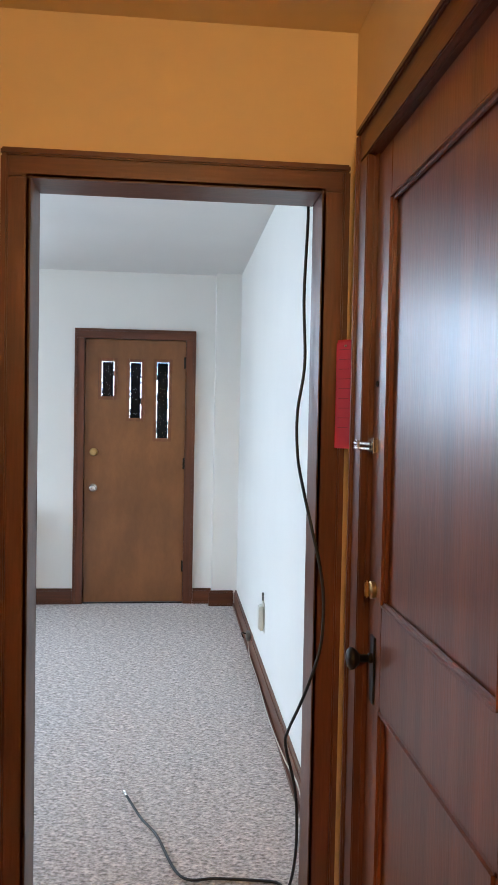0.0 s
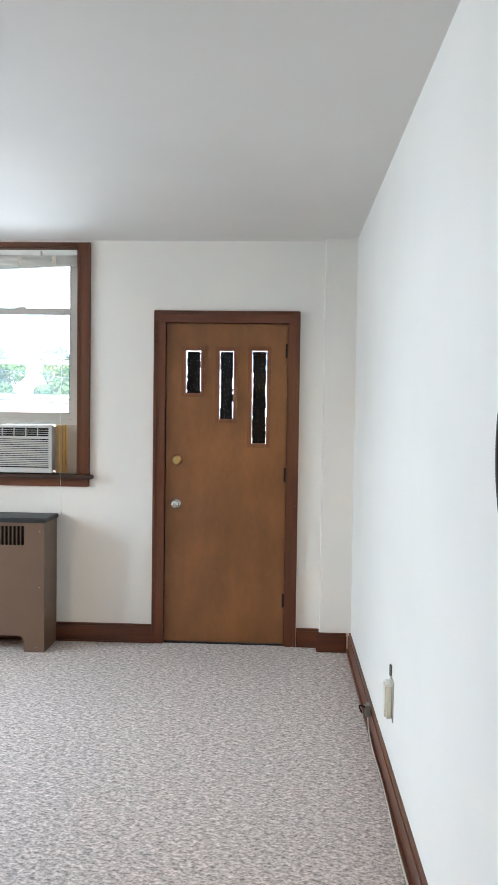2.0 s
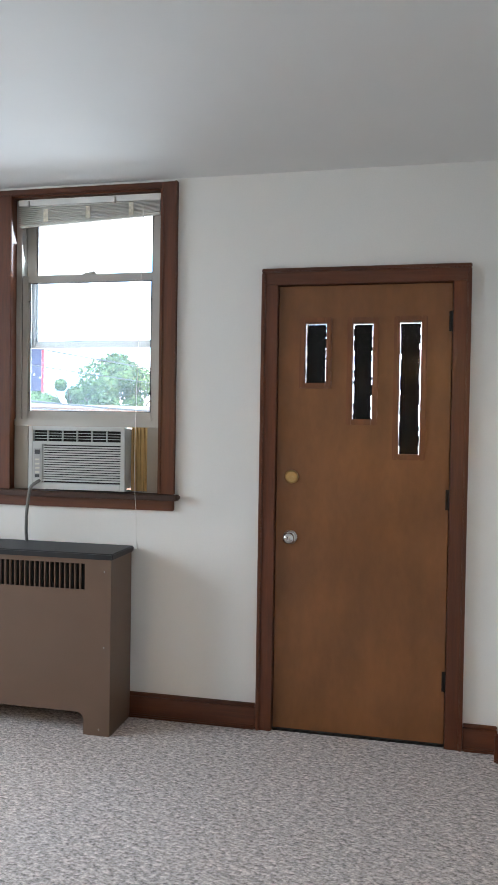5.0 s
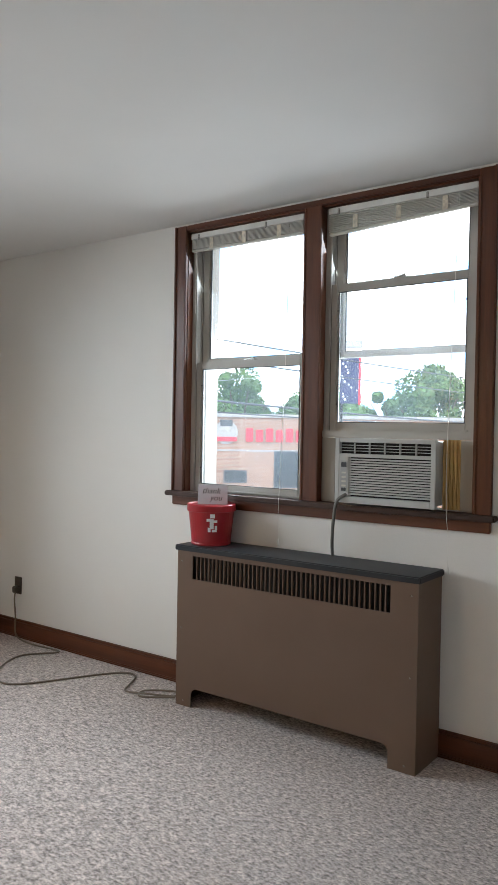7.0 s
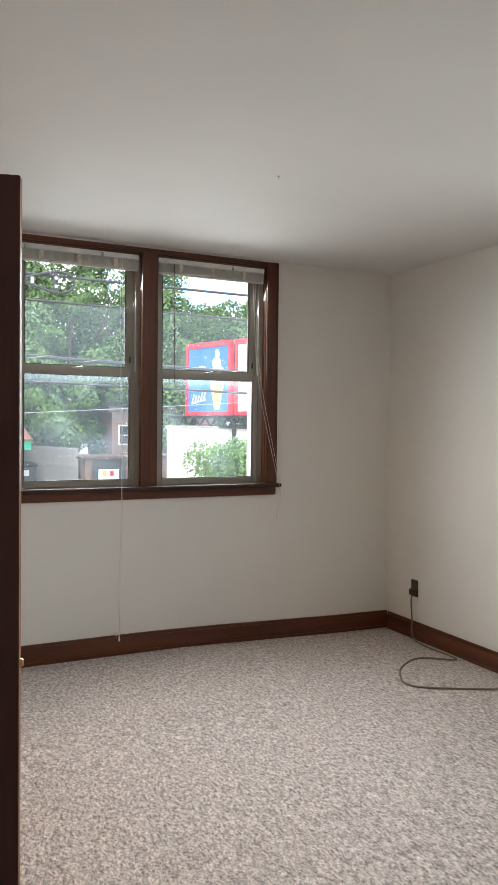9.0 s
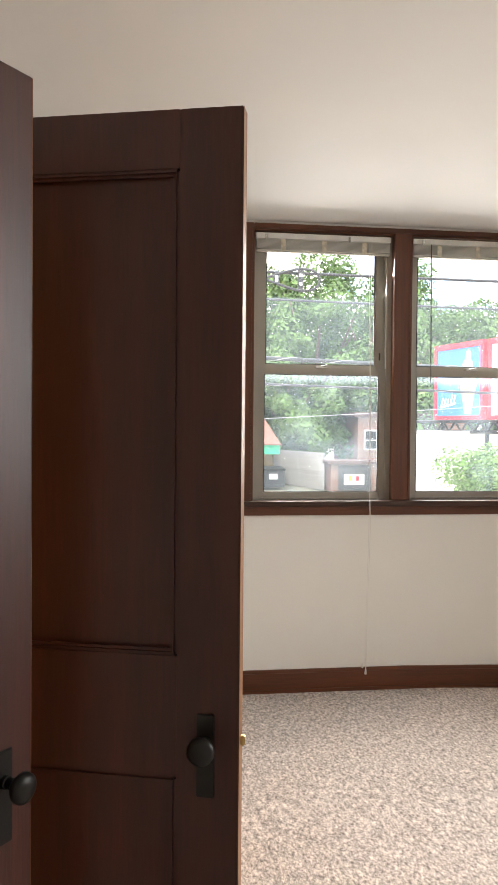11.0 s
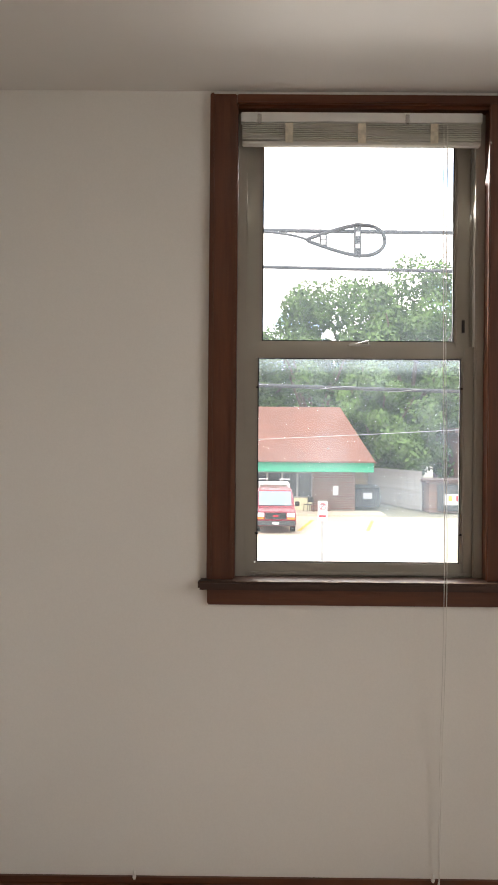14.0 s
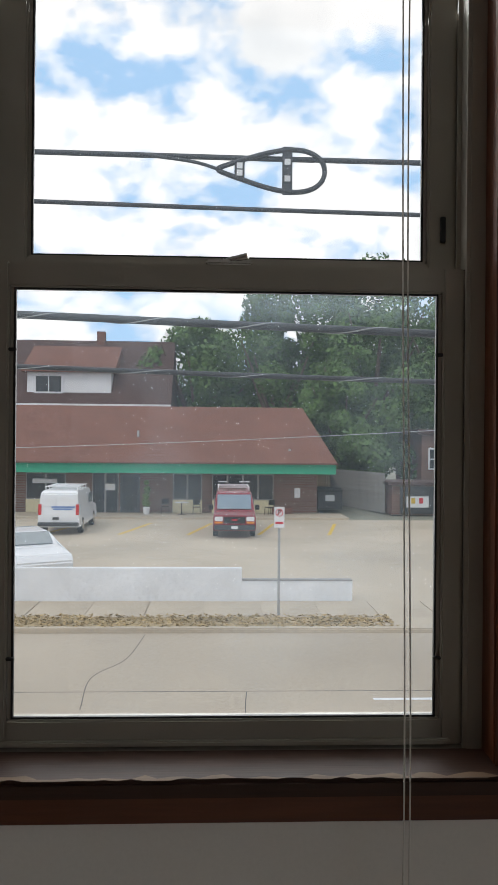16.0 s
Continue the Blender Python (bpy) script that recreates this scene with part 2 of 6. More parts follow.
TAN_CORD = material("brown_vinyl_cord", (0.19, 0.15, 0.11), 0.5, bump=0)
BROWN_STEEL = material("brown_enamel_steel", (0.14, 0.087, 0.057), 0.45, vary=0.06, scale=3, bump=0.03)
BLACK_TOP = material("black_laminate", (0.012, 0.014, 0.018), 0.5, vary=0.2, scale=20, bump=0.05)
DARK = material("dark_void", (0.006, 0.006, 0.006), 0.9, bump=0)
RED_TIN = material("red_painted_tin", (0.34, 0.009, 0.016), 0.35, vary=0.08, bump=0, coat=0.2)
WHITE_INK = material("white_print", (0.8, 0.8, 0.8), 0.5, bump=0)
CARD = material("grey_white_card", (0.62, 0.62, 0.66), 0.7, vary=0.05)
BLACK_INK = material("black_print", (0.015, 0.015, 0.02), 0.5, bump=0)
AC_CASE = material("pale_grey_plastic", (0.50, 0.51, 0.49), 0.45, vary=0.04, bump=0.02)
AC_DARK = material("dark_grey_plastic", (0.05, 0.055, 0.06), 0.5)
PLEATED = material("yellowed_pleated_vinyl", (0.62, 0.42, 0.16), 0.5, vary=0.08, scale=20)
PLATE = material("ivory_plastic", (0.66, 0.64, 0.56), 0.35, bump=0)
BROWN_PLATE = material("brown_plastic", (0.07, 0.05, 0.035), 0.4, bump=0)
PRINT_RED = material("dark_red_print", (0.16, 0.008, 0.015), 0.6, bump=0)
RED_PAPER = material("red_paper", (0.42, 0.012, 0.03), 0.6, vary=0.08)
SHADE_GLASS = glowing("lit_opal_glass", (1, 0.72, 0.40), 5)


# ---- helpers for shapes ----
def box(bm, x0, x1, y0, y1, z0, z1, bevel=0.0, m=None):
    made = bmesh.ops.create_cube(bm, size=1, matrix=Matrix.LocRotScale(((x0 + x1) / 2, (y0 + y1) / 2, (z0 + z1) / 2), None, (x1 - x0, y1 - y0, z1 - z0)))["verts"]
    if m is not None:
        bmesh.ops.transform(bm, matrix=m, verts=made)
    if bevel:
        edges = list({e for v in made for e in v.link_edges})
        bmesh.ops.bevel(bm, geom=edges, offset=bevel, segments=2, affect="EDGES", clamp_overlap=True)
    return bm


def boxed(*a, **k):
    return box(bmesh.new(), *a, **k)


def rod(bm, p, q, r0, r1=None, sides=12):
    """A round bar from p to q."""
    p, q = Vector(p), Vector(q)
    turn = (q - p).to_track_quat("Z", "Y").to_matrix().to_4x4()
    bmesh.ops.create_cone(bm, cap_ends=True, segments=sides, radius1=r0, radius2=r0 if r1 is None else r1, depth=(q - p).length, matrix=Matrix.Translation((p + q) / 2) @ turn)
    return bm


def ball(bm, c, r, scale=(1, 1, 1), u=16, v=10):
    bmesh.ops.create_uvsphere(bm, u_segments=u, v_segments=v, radius=r, matrix=Matrix.LocRotScale(c, None, scale))
    return bm


def lathe(bm, profile, m=None, sides=32):
    """Turns a profile of (radius, height) round the z axis."""
    rings = []
    for r, z in profile:
        rings.append([bm.verts.new((r * math.cos(a), r * math.sin(a), z)) for a in (2 * math.pi * i / sides for i in range(sides))])
    for a, b in zip(rings, rings[1:]):
        for i in range(sides):
            bm.faces.new((a[i], a[(i + 1) % sides], b[(i + 1) % sides], b[i]))
    bm.faces.new(rings[0][::-1])
    bm.faces.new(rings[-1])
    if m is not None:
        bmesh.ops.transform(bm, matrix=m, verts=[v for ring in rings for v in ring])
    return bm


def smooth_line(points, steps=8):
    """A smooth line through the points (Catmull-Rom)."""
    p = [Vector(a) for a in points]
    p = [2 * p[0] - p[1]] + p + [2 * p[-1] - p[-2]]
    out = []
    for i in range(1, len(p) - 2):
        for s in range(steps):
            t = s / steps
            out.append(0.5 * (2 * p[i] + (p[i + 1] - p[i - 1]) * t + (2 * p[i - 1] - 5 * p[i] + 4 * p[i + 1] - p[i + 2]) * t * t
                              + (3 * p[i] - p[i - 1] - 3 * p[i + 1] + p[i + 2]) * t ** 3))
    return out + [p[-2]]


def tube(bm, points, r, sides=8):
    rings = []
    for i, p in enumerate(points):
        way = (points[min(i + 1, len(points) - 1)] - points[max(i - 1, 0)]).normalized()
        side = way.cross(Vector((0.123, 0.456, 0.88))).normalized()
        up = side.cross(way)
        rings.append([bm.verts.new(p + r * (math.cos(a) * side + math.sin(a) * up)) for a in (2 * math.pi * k / sides for k in range(sides))])
    for a, b in zip(rings, rings[1:]):
        for i in range(sides):
            bm.faces.new((a[i], a[(i + 1) % sides], b[(i + 1) % sides], b[i]))
    bm.faces.new(rings[0][::-1])
    bm.faces.new(rings[-1])
    return bm


def mesh_of(name, bm, mat, soft=False):
    bmesh.ops.recalc_face_normals(bm, faces=bm.faces)
    data = bpy.data.meshes.new(name)
    bm.to_mesh(data)
    bm.free()
    data.materials.append(mat)
    if soft:
        data.shade_smooth()
    return data


def part(name, bm, mat, parent, label="", soft=False):
    ob = new(name, mesh_of(name, bm, mat, soft))
    ob.parent = parent
    return tagged(ob, label)


def thing(name, m, label, category, group="", kind=""):
    ob = new(name)
    ob.empty_display_size = 0.1
    ob.matrix_world = m
    return tagged(ob, label, category, group, kind)


def single(name, bm, mat, label, category, kind="", m=None, soft=False, group=""):
    ob = new(name, mesh_of(name, bm, mat, soft))
    if m is not None:
        ob.matrix_world = m
    return tagged(ob, label, category, group, kind)


def wall(name, along, u0, u1, v0, v1, z0, z1, openings, mat, label):
    """A thick wall along 'x' or 'y' from u0 to u1, its faces at v0 and v1, with openings (u0, u1, z0, z1) through it."""
    bm = bmesh.new()
    cuts = sorted({u0, u1, *(o[0] for o in openings), *(o[1] for o in openings)})
    for a, b in zip(cuts, cuts[1:]):
        solid = [(z0, z1)]
        for o in openings:
            if o[0] <= a and b <= o[1]:
                solid = [piece for s in solid for piece in ((s[0], min(s[1], o[2])), (max(s[0], o[3]), s[1])) if piece[1] - piece[0] > 1e-6]
        for s in solid:
            box(bm, *((a, b, v0, v1) if along == "x" else (v0, v1, a, b)), *s)
    return single(name, bm, mat, label, "wall", "structure")


# ---- the room and the hall ----
WIN_N = (-2.36, 1.795)                       # north window: left edge of its casing, width
WIN_W = (3.40, 1.78)                         # west window
OPEN_N = (WIN_N[0] + 0.07, WIN_N[0] + WIN_N[1] - 0.07, 0.999, 2.515)
OPEN_W = (WIN_W[0] + 0.07, WIN_W[0] + WIN_W[1] - 0.07, 0.999, 2.515)
DOOR_N = (-0.085, 0.685, 2.04)               # front door slab: left, right, height
LITES = [(0.041, 0.136, 1.60, 1.868), (0.255, 0.343, 1.438, 1.866), (0.461, 0.553, 1.286, 1.870)]

def rise(x, y):
    """The old floor climbs a little towards the west wall."""
    return 0.046 * min(1, max(0, (-1.2 - x) / 2.4)) * min(1, max(0, (5.9 - y) / 1.4))


floor_shape = bmesh.new()
bmesh.ops.create_grid(floor_shape, x_segments=44, y_segments=64, size=0.5, matrix=Matrix.LocRotScale(((WEST + EAST) / 2, (NORTH - 1.2) / 2, 0), None, (EAST - WEST + 0.5, NORTH + 1.6, 1)))
for v in floor_shape.verts:
    v.co.z = rise(v.co.x, v.co.y)
single("subfloor", boxed(WEST - 0.3, EAST + 0.3, -1.5, NORTH + 0.3, -0.25, -0.01), DARK, "dark timber floor structure under the carpet", "floor", "structure")
single("floor", floor_shape, CARPET, "mottled grey-beige wall-to-wall carpet", "carpet", "structure")
single("ceiling", boxed(WEST - 0.3, EAST + 0.3, -1.5, NORTH + 0.3, CEIL, CEIL + 0.2), CEILING_PAINT, "white painted plaster ceiling", "ceiling", "structure")
single("ceiling_hall", boxed(0.02, HALL_EAST + 0.01, -1.45, HALL + 0.02, CEIL - 0.055, CEIL - 0.002), TAN_PAINT, "cream painted hall ceiling", "ceiling", "structure")
wall("wall_north", "x", WEST - 0.28, EAST + 0.28, NORTH, NORTH + 0.28, -0.2, CEIL, [OPEN_N, (DOOR_N[0] - 0.02, DOOR_N[1] + 0.02, -0.001, DOOR_N[2] + 0.02)], PAINT, "white painted plaster wall with window and front door")
wall("wall_west", "y", 0.9, NORTH, WEST - 0.28, WEST, -0.2, CEIL, [OPEN_W], PAINT, "white painted plaster wall with a double window")
HALL_DOOR_Y, HALL_DOOR_H = (1.24, 2.115), 2.105
wall("wall_east", "y", SOUTH + 0.1, NORTH, EAST, EAST + 0.2, -0.2, CEIL, [], PAINT, "plain white painted plaster wall")
wall("wall_hall_east", "y", -1.5, SOUTH + 0.1, HALL_EAST, EAST + 0.2, -0.2, CEIL, [(HALL_DOOR_Y[0] - 0.02, HALL_DOOR_Y[1] + 0.02, -0.001, HALL_DOOR_H + 0.02)], TAN_PAINT, "cream painted hall wall with a closed door")
single("wall_jog", boxed(0.908, EAST, NORTH - 0.085, NORTH, 0, CEIL), PAINT, "shallow boxed-out white corner pier", "wall", "structure")
wall("wall_south_1", "x", -0.20, EAST, HALL + 0.055, STEP, -0.2, CEIL, [(0.205, 0.995, -0.001, 2.075)], PAINT, "white painted plaster wall around the cased opening")
wall("wall_hall_north", "x", 0.0, HALL_EAST, HALL, HALL + 0.055, -0.2, CEIL, [(0.205, 0.995, -0.001, 2.075)], TAN_PAINT, "cream painted hall wall around the cased opening")
wall("wall_south_2", "x", WEST, -0.20, SOUTH - 0.12, SOUTH, -0.2, CEIL, [(-2.72, -1.825, -0.001, 2.14), (-1.715, -0.965, -0.001, 2.14)], PAINT, "white painted plaster wall with two doorways")
PIER = (-3.45, 2.497)                        # boxed-out corner by the west wall: its east and north faces
single("wall_pier", boxed(WEST, PIER[0], SOUTH, PIER[1], 0, CEIL), PAINT, "boxed-out white plaster corner pier", "wall", "structure")
wall("wall_hall_west", "y", -1.5, HALL, 0.02, 0.13, -0.2, CEIL, [], TAN_PAINT, "cream painted hall wall")
wall("wall_return", "y", SOUTH - 0.12, STEP, -0.20, -0.10, -0.2, CEIL, [], PAINT, "short return of the white wall")
wall("wall_hall_south", "x", WEST, EAST, -1.5, -1.38, -0.2, CEIL, [], TAN_PAINT, "cream painted hall end wall")
wall("wall_passage_south", "x", WEST, 0.02, 0.9, 1.0, -0.2, CEIL, [], TAN_PAINT, "cream painted passage wall")


def run_of_baseboard(name, along, u0, u1, face, side, height=0.12):
    """Stained baseboard with a thinner cap and a shoe moulding; side is the way that the room lies from the face."""
    bm = bmesh.new()
    for depth, z0, z1, bev in ((0.015, 0.0, height - 0.018, 0.002), (0.010, height - 0.018, height, 0.004), (0.026, 0.0, 0.018, 0.007)):
        a, b = sorted((face, face + side * depth))
        steps = 1 if along == "x" else 8
        for i in range(steps):
            ua, ub = u0 + (u1 - u0) * i / steps, u0 + (u1 - u0) * (i + 1) / steps
            box(bm, *((ua, ub, a, b) if along == "x" else (a, b, ua, ub)), z0, z1, bev if steps == 1 else 0)
    for v in bm.verts:
        v.co.z += rise(v.co.x, v.co.y)
    return single(name, bm, TRIM_X if along == "x" else TRIM_Y, "red-brown stained wooden baseboard", "baseboard", "structure")


run_of_baseboard("baseboard_north_1", "x", WEST + 0.027, DOOR_N[0] - 0.076, NORTH, -1)
run_of_baseboard("baseboard_north_2", "x", DOOR_N[1] + 0.076, 0.905, NORTH, -1)
run_of_baseboard("baseboard_jog", "x", 0.885, EAST - 0.027, NORTH - 0.085, -1)
run_of_baseboard("baseboard_west", "y", PIER[1] + 0.027, NORTH, WEST, 1)
run_of_baseboard("baseboard_east", "y", STEP + 0.02, NORTH - 0.085, EAST, -1)
run_of_baseboard("baseboard_south", "x", PIER[0] + 0.027, -2.765, SOUTH, 1)
run_of_baseboard("baseboard_pier_1", "x", WEST + 0.001, PIER[0] + 0.026, PIER[1], 1)
run_of_baseboard("baseboard_pier_2", "y", SOUTH + 0.001, PIER[1], PIER[0], 1)


def casing(parent, x0, x1, z1, width, y=0.0, out=-1, z0=0.0, mat_v=TRIM_V, mat_h=TRIM_X, depth=0.018):
    """Door casing round x0..x1 up to z1, on the face y; out is the way that it stands proud. Flat board with a raised outer band."""
    def board(name, a, b, c, d, mat, band):
        bm = bmesh.new()
        box(bm, a, b, *sorted((y, y + out * depth)), c, d, 0.003)
        box(bm, *band[:2], *sorted((y, y + out * (depth + 0.009))), *band[2:], 0.004)
        return part(name, bm, mat, parent)
    e = 0.016
    board("side_casing", x0 - width, x0, z0, z1, mat_v, (x0 - width - 0.002, x0 - width + e, z0, z1 + width - e))
    board("side_casing", x1, x1 + width, z0, z1, mat_v, (x1 + width - e, x1 + width + 0.002, z0, z1 + width - e))
    board("head_casing", x0 - width + 0.0005, x1 + width - 0.0005, z1 + 0.0005, z1 + width, mat_h, (x0 - width - 0.002, x1 + width + 0.002, z1 + width - e, z1 + width + 0.002))


def jamb(parent, x0, x1, z1, y0, y1, mat_v=TRIM_V, mat_h=TRIM_X, t=0.02):
    part("jamb", boxed(x0 - t, x0, y0, y1, 0, z1 + t, 0.002), mat_v, parent)
    part("jamb", boxed(x1, x1 + t, y0, y1, 0, z1 + t, 0.002), mat_v, parent)
    part("head_jamb", boxed(x0, x1, y0, y1, z1, z1 + t, 0.002), mat_h, parent)


# the cased opening between hall and room
opening = thing("doorway", pose(0, 0, 0), "cased opening with red-brown stained wooden trim", "doorway", kind="structure")
jamb(opening, 0.217, 0.984, 2.062, HALL - 0.014, STEP + 0.012, t=0.012)
casing(opening, 0.217, 0.984, 2.062, 0.072, HALL, -1, depth=0.014)
casing(opening, 0.217, 0.984, 2.062, 0.072, STEP, 1, depth=0.014)


def knob_set(parent, m, metal, knob=0.026, reach=0.055, plate=None):
    """A door knob on a round rose, or on a tall plate (width, up, down); z of m points off the door, y up."""
    if plate:
        bm = bmesh.new()
        box(bm, -plate[0] / 2, plate[0] / 2, -plate[2], plate[1], 0, 0.005, 0.002, m)
        lathe(bm, [(0.012, 0.005), (0.012, 0.012), (0.008, 0.016)], m, 16)
        part("escutcheon", bm, metal, parent)
    else:
        part("rose", lathe(bmesh.new(), [(0.033, 0), (0.033, 0.004), (0.026, 0.012), (0.014, 0.016)], m, 24), metal, parent, soft=False)
    part("knob", lathe(bmesh.new(), [(0.010, 0.005), (0.010, reach - 0.03), (0.016, reach - 0.027), (knob, reach - 0.014), (knob * 0.98, reach - 0.006), (knob * 0.7, reach), (0.006, reach + 0.003)], m, 24), metal, parent, soft=True)


def hinge(parent, x, y, z, metal=IRON):
    bm = bmesh.new()
    rod(bm, (x, y, z - 0.045), (x, y, z + 0.045), 0.006)
    box(bm, x - 0.018, x + 0.018, y + 0.001, y + 0.004, z - 0.044, z + 0.044)
    part("hinge", bm, metal, parent)


# front door with three stepped lites
door = thing("door_1", pose(0, NORTH, 0), "closed honey-brown flush wooden front door with three stepped narrow lites", "door", kind="structure")
casing(door, DOOR_N[0], DOOR_N[1], DOOR_N[2], 0.072, 0.0, -1)
jamb(door, DOOR_N[0], DOOR_N[1], DOOR_N[2], 0.0, 0.18)
slab = bmesh.new()
xs = [DOOR_N[0] + 0.003] + [v for lite in LITES for v in lite[:2]] + [DOOR_N[1] - 0.003]
for i, (a, b) in enumerate(zip(xs, xs[1:])):
    if i % 2 == 0:
        box(slab, a, b, 0.012, 0.056, 0.012, DOOR_N[2] - 0.003)
    else:
        lite = LITES[i // 2]
        box(slab, a, b, 0.012, 0.056, 0.012, lite[2])
        box(slab, a, b, 0.012, 0.056, lite[3], DOOR_N[2] - 0.003)
bmesh.ops.remove_doubles(slab, verts=slab.verts, dist=1e-5)
part("slab", slab, SLAB, door)
for a, b, c, d in LITES:
    ring = bmesh.new()
    w = 0.026
    for q in ((a - w, a, c - w, d + w), (b, b + w, c - w, d + w), (a, b, c - w, c), (a, b, d, d + w)):
        box(ring, q[0], q[1], 0.002, 0.013, q[2], q[3], 0.004)
    part("lite_moulding", ring, SLAB_EDGE, door)
    pane = part("pane", boxed(a, b, 0.030, 0.034, c, d), CLEAN, door)
    pane.visible_shadow = False
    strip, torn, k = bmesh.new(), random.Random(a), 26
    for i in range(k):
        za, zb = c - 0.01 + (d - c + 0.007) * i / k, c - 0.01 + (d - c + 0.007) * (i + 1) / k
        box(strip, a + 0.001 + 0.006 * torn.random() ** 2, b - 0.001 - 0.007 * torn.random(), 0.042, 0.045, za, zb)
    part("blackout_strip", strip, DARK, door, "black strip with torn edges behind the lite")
knob_set(door, pose(-0.015, 0.012, 0.895, 90), STEEL)
part("deadbolt", lathe(bmesh.new(), [(0.031, 0), (0.031, 0.008), (0.024, 0.016), (0.010, 0.018)], pose(-0.012, 0.012, 1.172, 90), 24), BRASS, door)
part("thumb_turn", boxed(-0.026, 0.002, -0.018, -0.005, 1.168, 1.176, 0.002), BRASS, door)
for z in (1.87, 1.09, 0.29):
    hinge(door, DOOR_N[1] + 0.002, 0.004, z)
stop = boxed(DOOR_N[0] - 0.001, DOOR_N[0] + 0.014, 0.058, 0.10, 0, DOOR_N[2])
box(stop, DOOR_N[1] - 0.014, DOOR_N[1] + 0.001, 0.058, 0.10, 0, DOOR_N[2])
box(stop, DOOR_N[0] + 0.014, DOOR_N[1] - 0.014, 0.058, 0.10, DOOR_N[2] - 0.014, DOOR_N[2] + 0.001)
part("door_stop", stop, TRIM_V, door)
# black here paints the shadow line under the door onto the threshold
part("threshold", boxed(DOOR_N[0], DOOR_N[1], 0.0, 0.16, 0.0, 0.009, 0.003), IRON, door)


def panel_leaf(parent, w, h, t, panels, mat, stile=0.115):
    """A framed door leaf from x=0 to w, with its middle plane at y=0: stiles, rails, sunk panels (z0, z1) and mouldings on both faces."""
    part("stile", boxed(0, stile, -t / 2, t / 2, 0, h, 0.002), mat, parent)
    part("stile", boxed(w - stile, w, -t / 2, t / 2, 0, h, 0.002), mat, parent)
    edges = [0.0] + [z for p in panels for z in p] + [h]
    for a, b in zip(edges[::2], edges[1::2]):
        part("rail", boxed(stile, w - stile, -t / 2 + 0.0006, t / 2 - 0.0006, a, b, 0.001), mat, parent)
    for a, b in panels:
        part("panel", boxed(stile - 0.002, w - stile + 0.002, -0.006, 0.006, a - 0.002, b + 0.002), mat, parent)
        for side in (-1, 1):
            bm, y0, y1 = bmesh.new(), 0.006, t / 2 + 0.003
            ya, yb = sorted((side * y0, side * y1))
            for q in ((stile, stile + 0.014, a, b), (w - stile - 0.014, w - stile, a, b), (stile, w - stile, a, a + 0.014), (stile, w - stile, b - 0.014, b)):
                box(bm, q[0], q[1], ya, yb, q[2], q[3], 0.006)
            part("panel_moulding", bm, mat, parent)


# closed two-panel door in the hall's east wall: local x runs along -y
hall_door = thing("door_2", pose(HALL_EAST, HALL_DOOR_Y[1], 0, 0, 0, -90), "closed glossy red-brown two-panel wooden door", "door", kind="structure")
width = HALL_DOOR_Y[1] - HALL_DOOR_Y[0]
casing(hall_door, 0, width, HALL_DOOR_H, 0.085, 0.0, -1)
jamb(hall_door, 0, width, HALL_DOOR_H, 0.0, 0.19)
leaf = part("leaf", boxed(0.003, 0.115, 0.012, 0.047, 0.012, HALL_DOOR_H - 0.003, 0.002), HALL_DOOR, hall_door)
for a, b in ((0.012, 0.24), (0.775, 1.01), (1.975, HALL_DOOR_H - 0.003)):
    part("rail", boxed(0.115, width - 0.115, 0.0126, 0.0464, a, b, 0.001), HALL_DOOR, hall_door)
part("stile", boxed(width - 0.115, width - 0.003, 0.012, 0.047, 0.012, HALL_DOOR_H - 0.003, 0.002), HALL_DOOR, hall_door)
for a, b in ((0.24, 0.775), (1.01, 1.975)):
    part("panel", boxed(0.113, width - 0.113, 0.024, 0.036, a, b), HALL_DOOR, hall_door)
    ring = bmesh.new()
    for q in ((0.115, 0.133, a, b), (width - 0.133, width - 0.115, a, b), (0.115, width - 0.115, a, a + 0.018), (0.115, width - 0.115, b - 0.018, b)):
        box(ring, q[0], q[1], 0.006, 0.026, q[2], q[3], 0.007)
    part("panel_moulding", ring, HALL_DOOR, hall_door)
knob_set(hall_door, pose(0.058, 0.012, 0.875, 90), IRON, 0.027, 0.065, (0.036, 0.055, 0.11))
bolt = lathe(bmesh.new(), [(0.021, 0), (0.021, 0.010), (0.015, 0.014)], pose(0.05, 0.012, 1.04, 90), 24)
box(bolt, 0.045, 0.055, -0.012, -0.001, 1.020, 1.062, 0.004)
part("thumb_latch", bolt, BRASS, hall_door, "brass thumb-turn latch")
catch = boxed(-0.032, 0.0, -0.026, -0.019, 1.378, 1.402, 0.002)
box(catch, 0.004, 0.05, 0.000, 0.012, 1.372, 1.408, 0.002)
rod(catch, (-0.025, -0.026, 1.394), (0.045, -0.004, 1.394), 0.004)
rod(catch, (-0.025, -0.026, 1.382), (0.045, -0.004, 1.382), 0.004)
part("door_guard", catch, STEEL, hall_door, "steel swing-bar door guard")
part("peephole_plug", lathe(bmesh.new(), [(0.007, 0), (0.007, 0.004), (0.003, 0.006)], pose(0.04, 0.012, 1.54, 90), 12), IRON, hall_door)


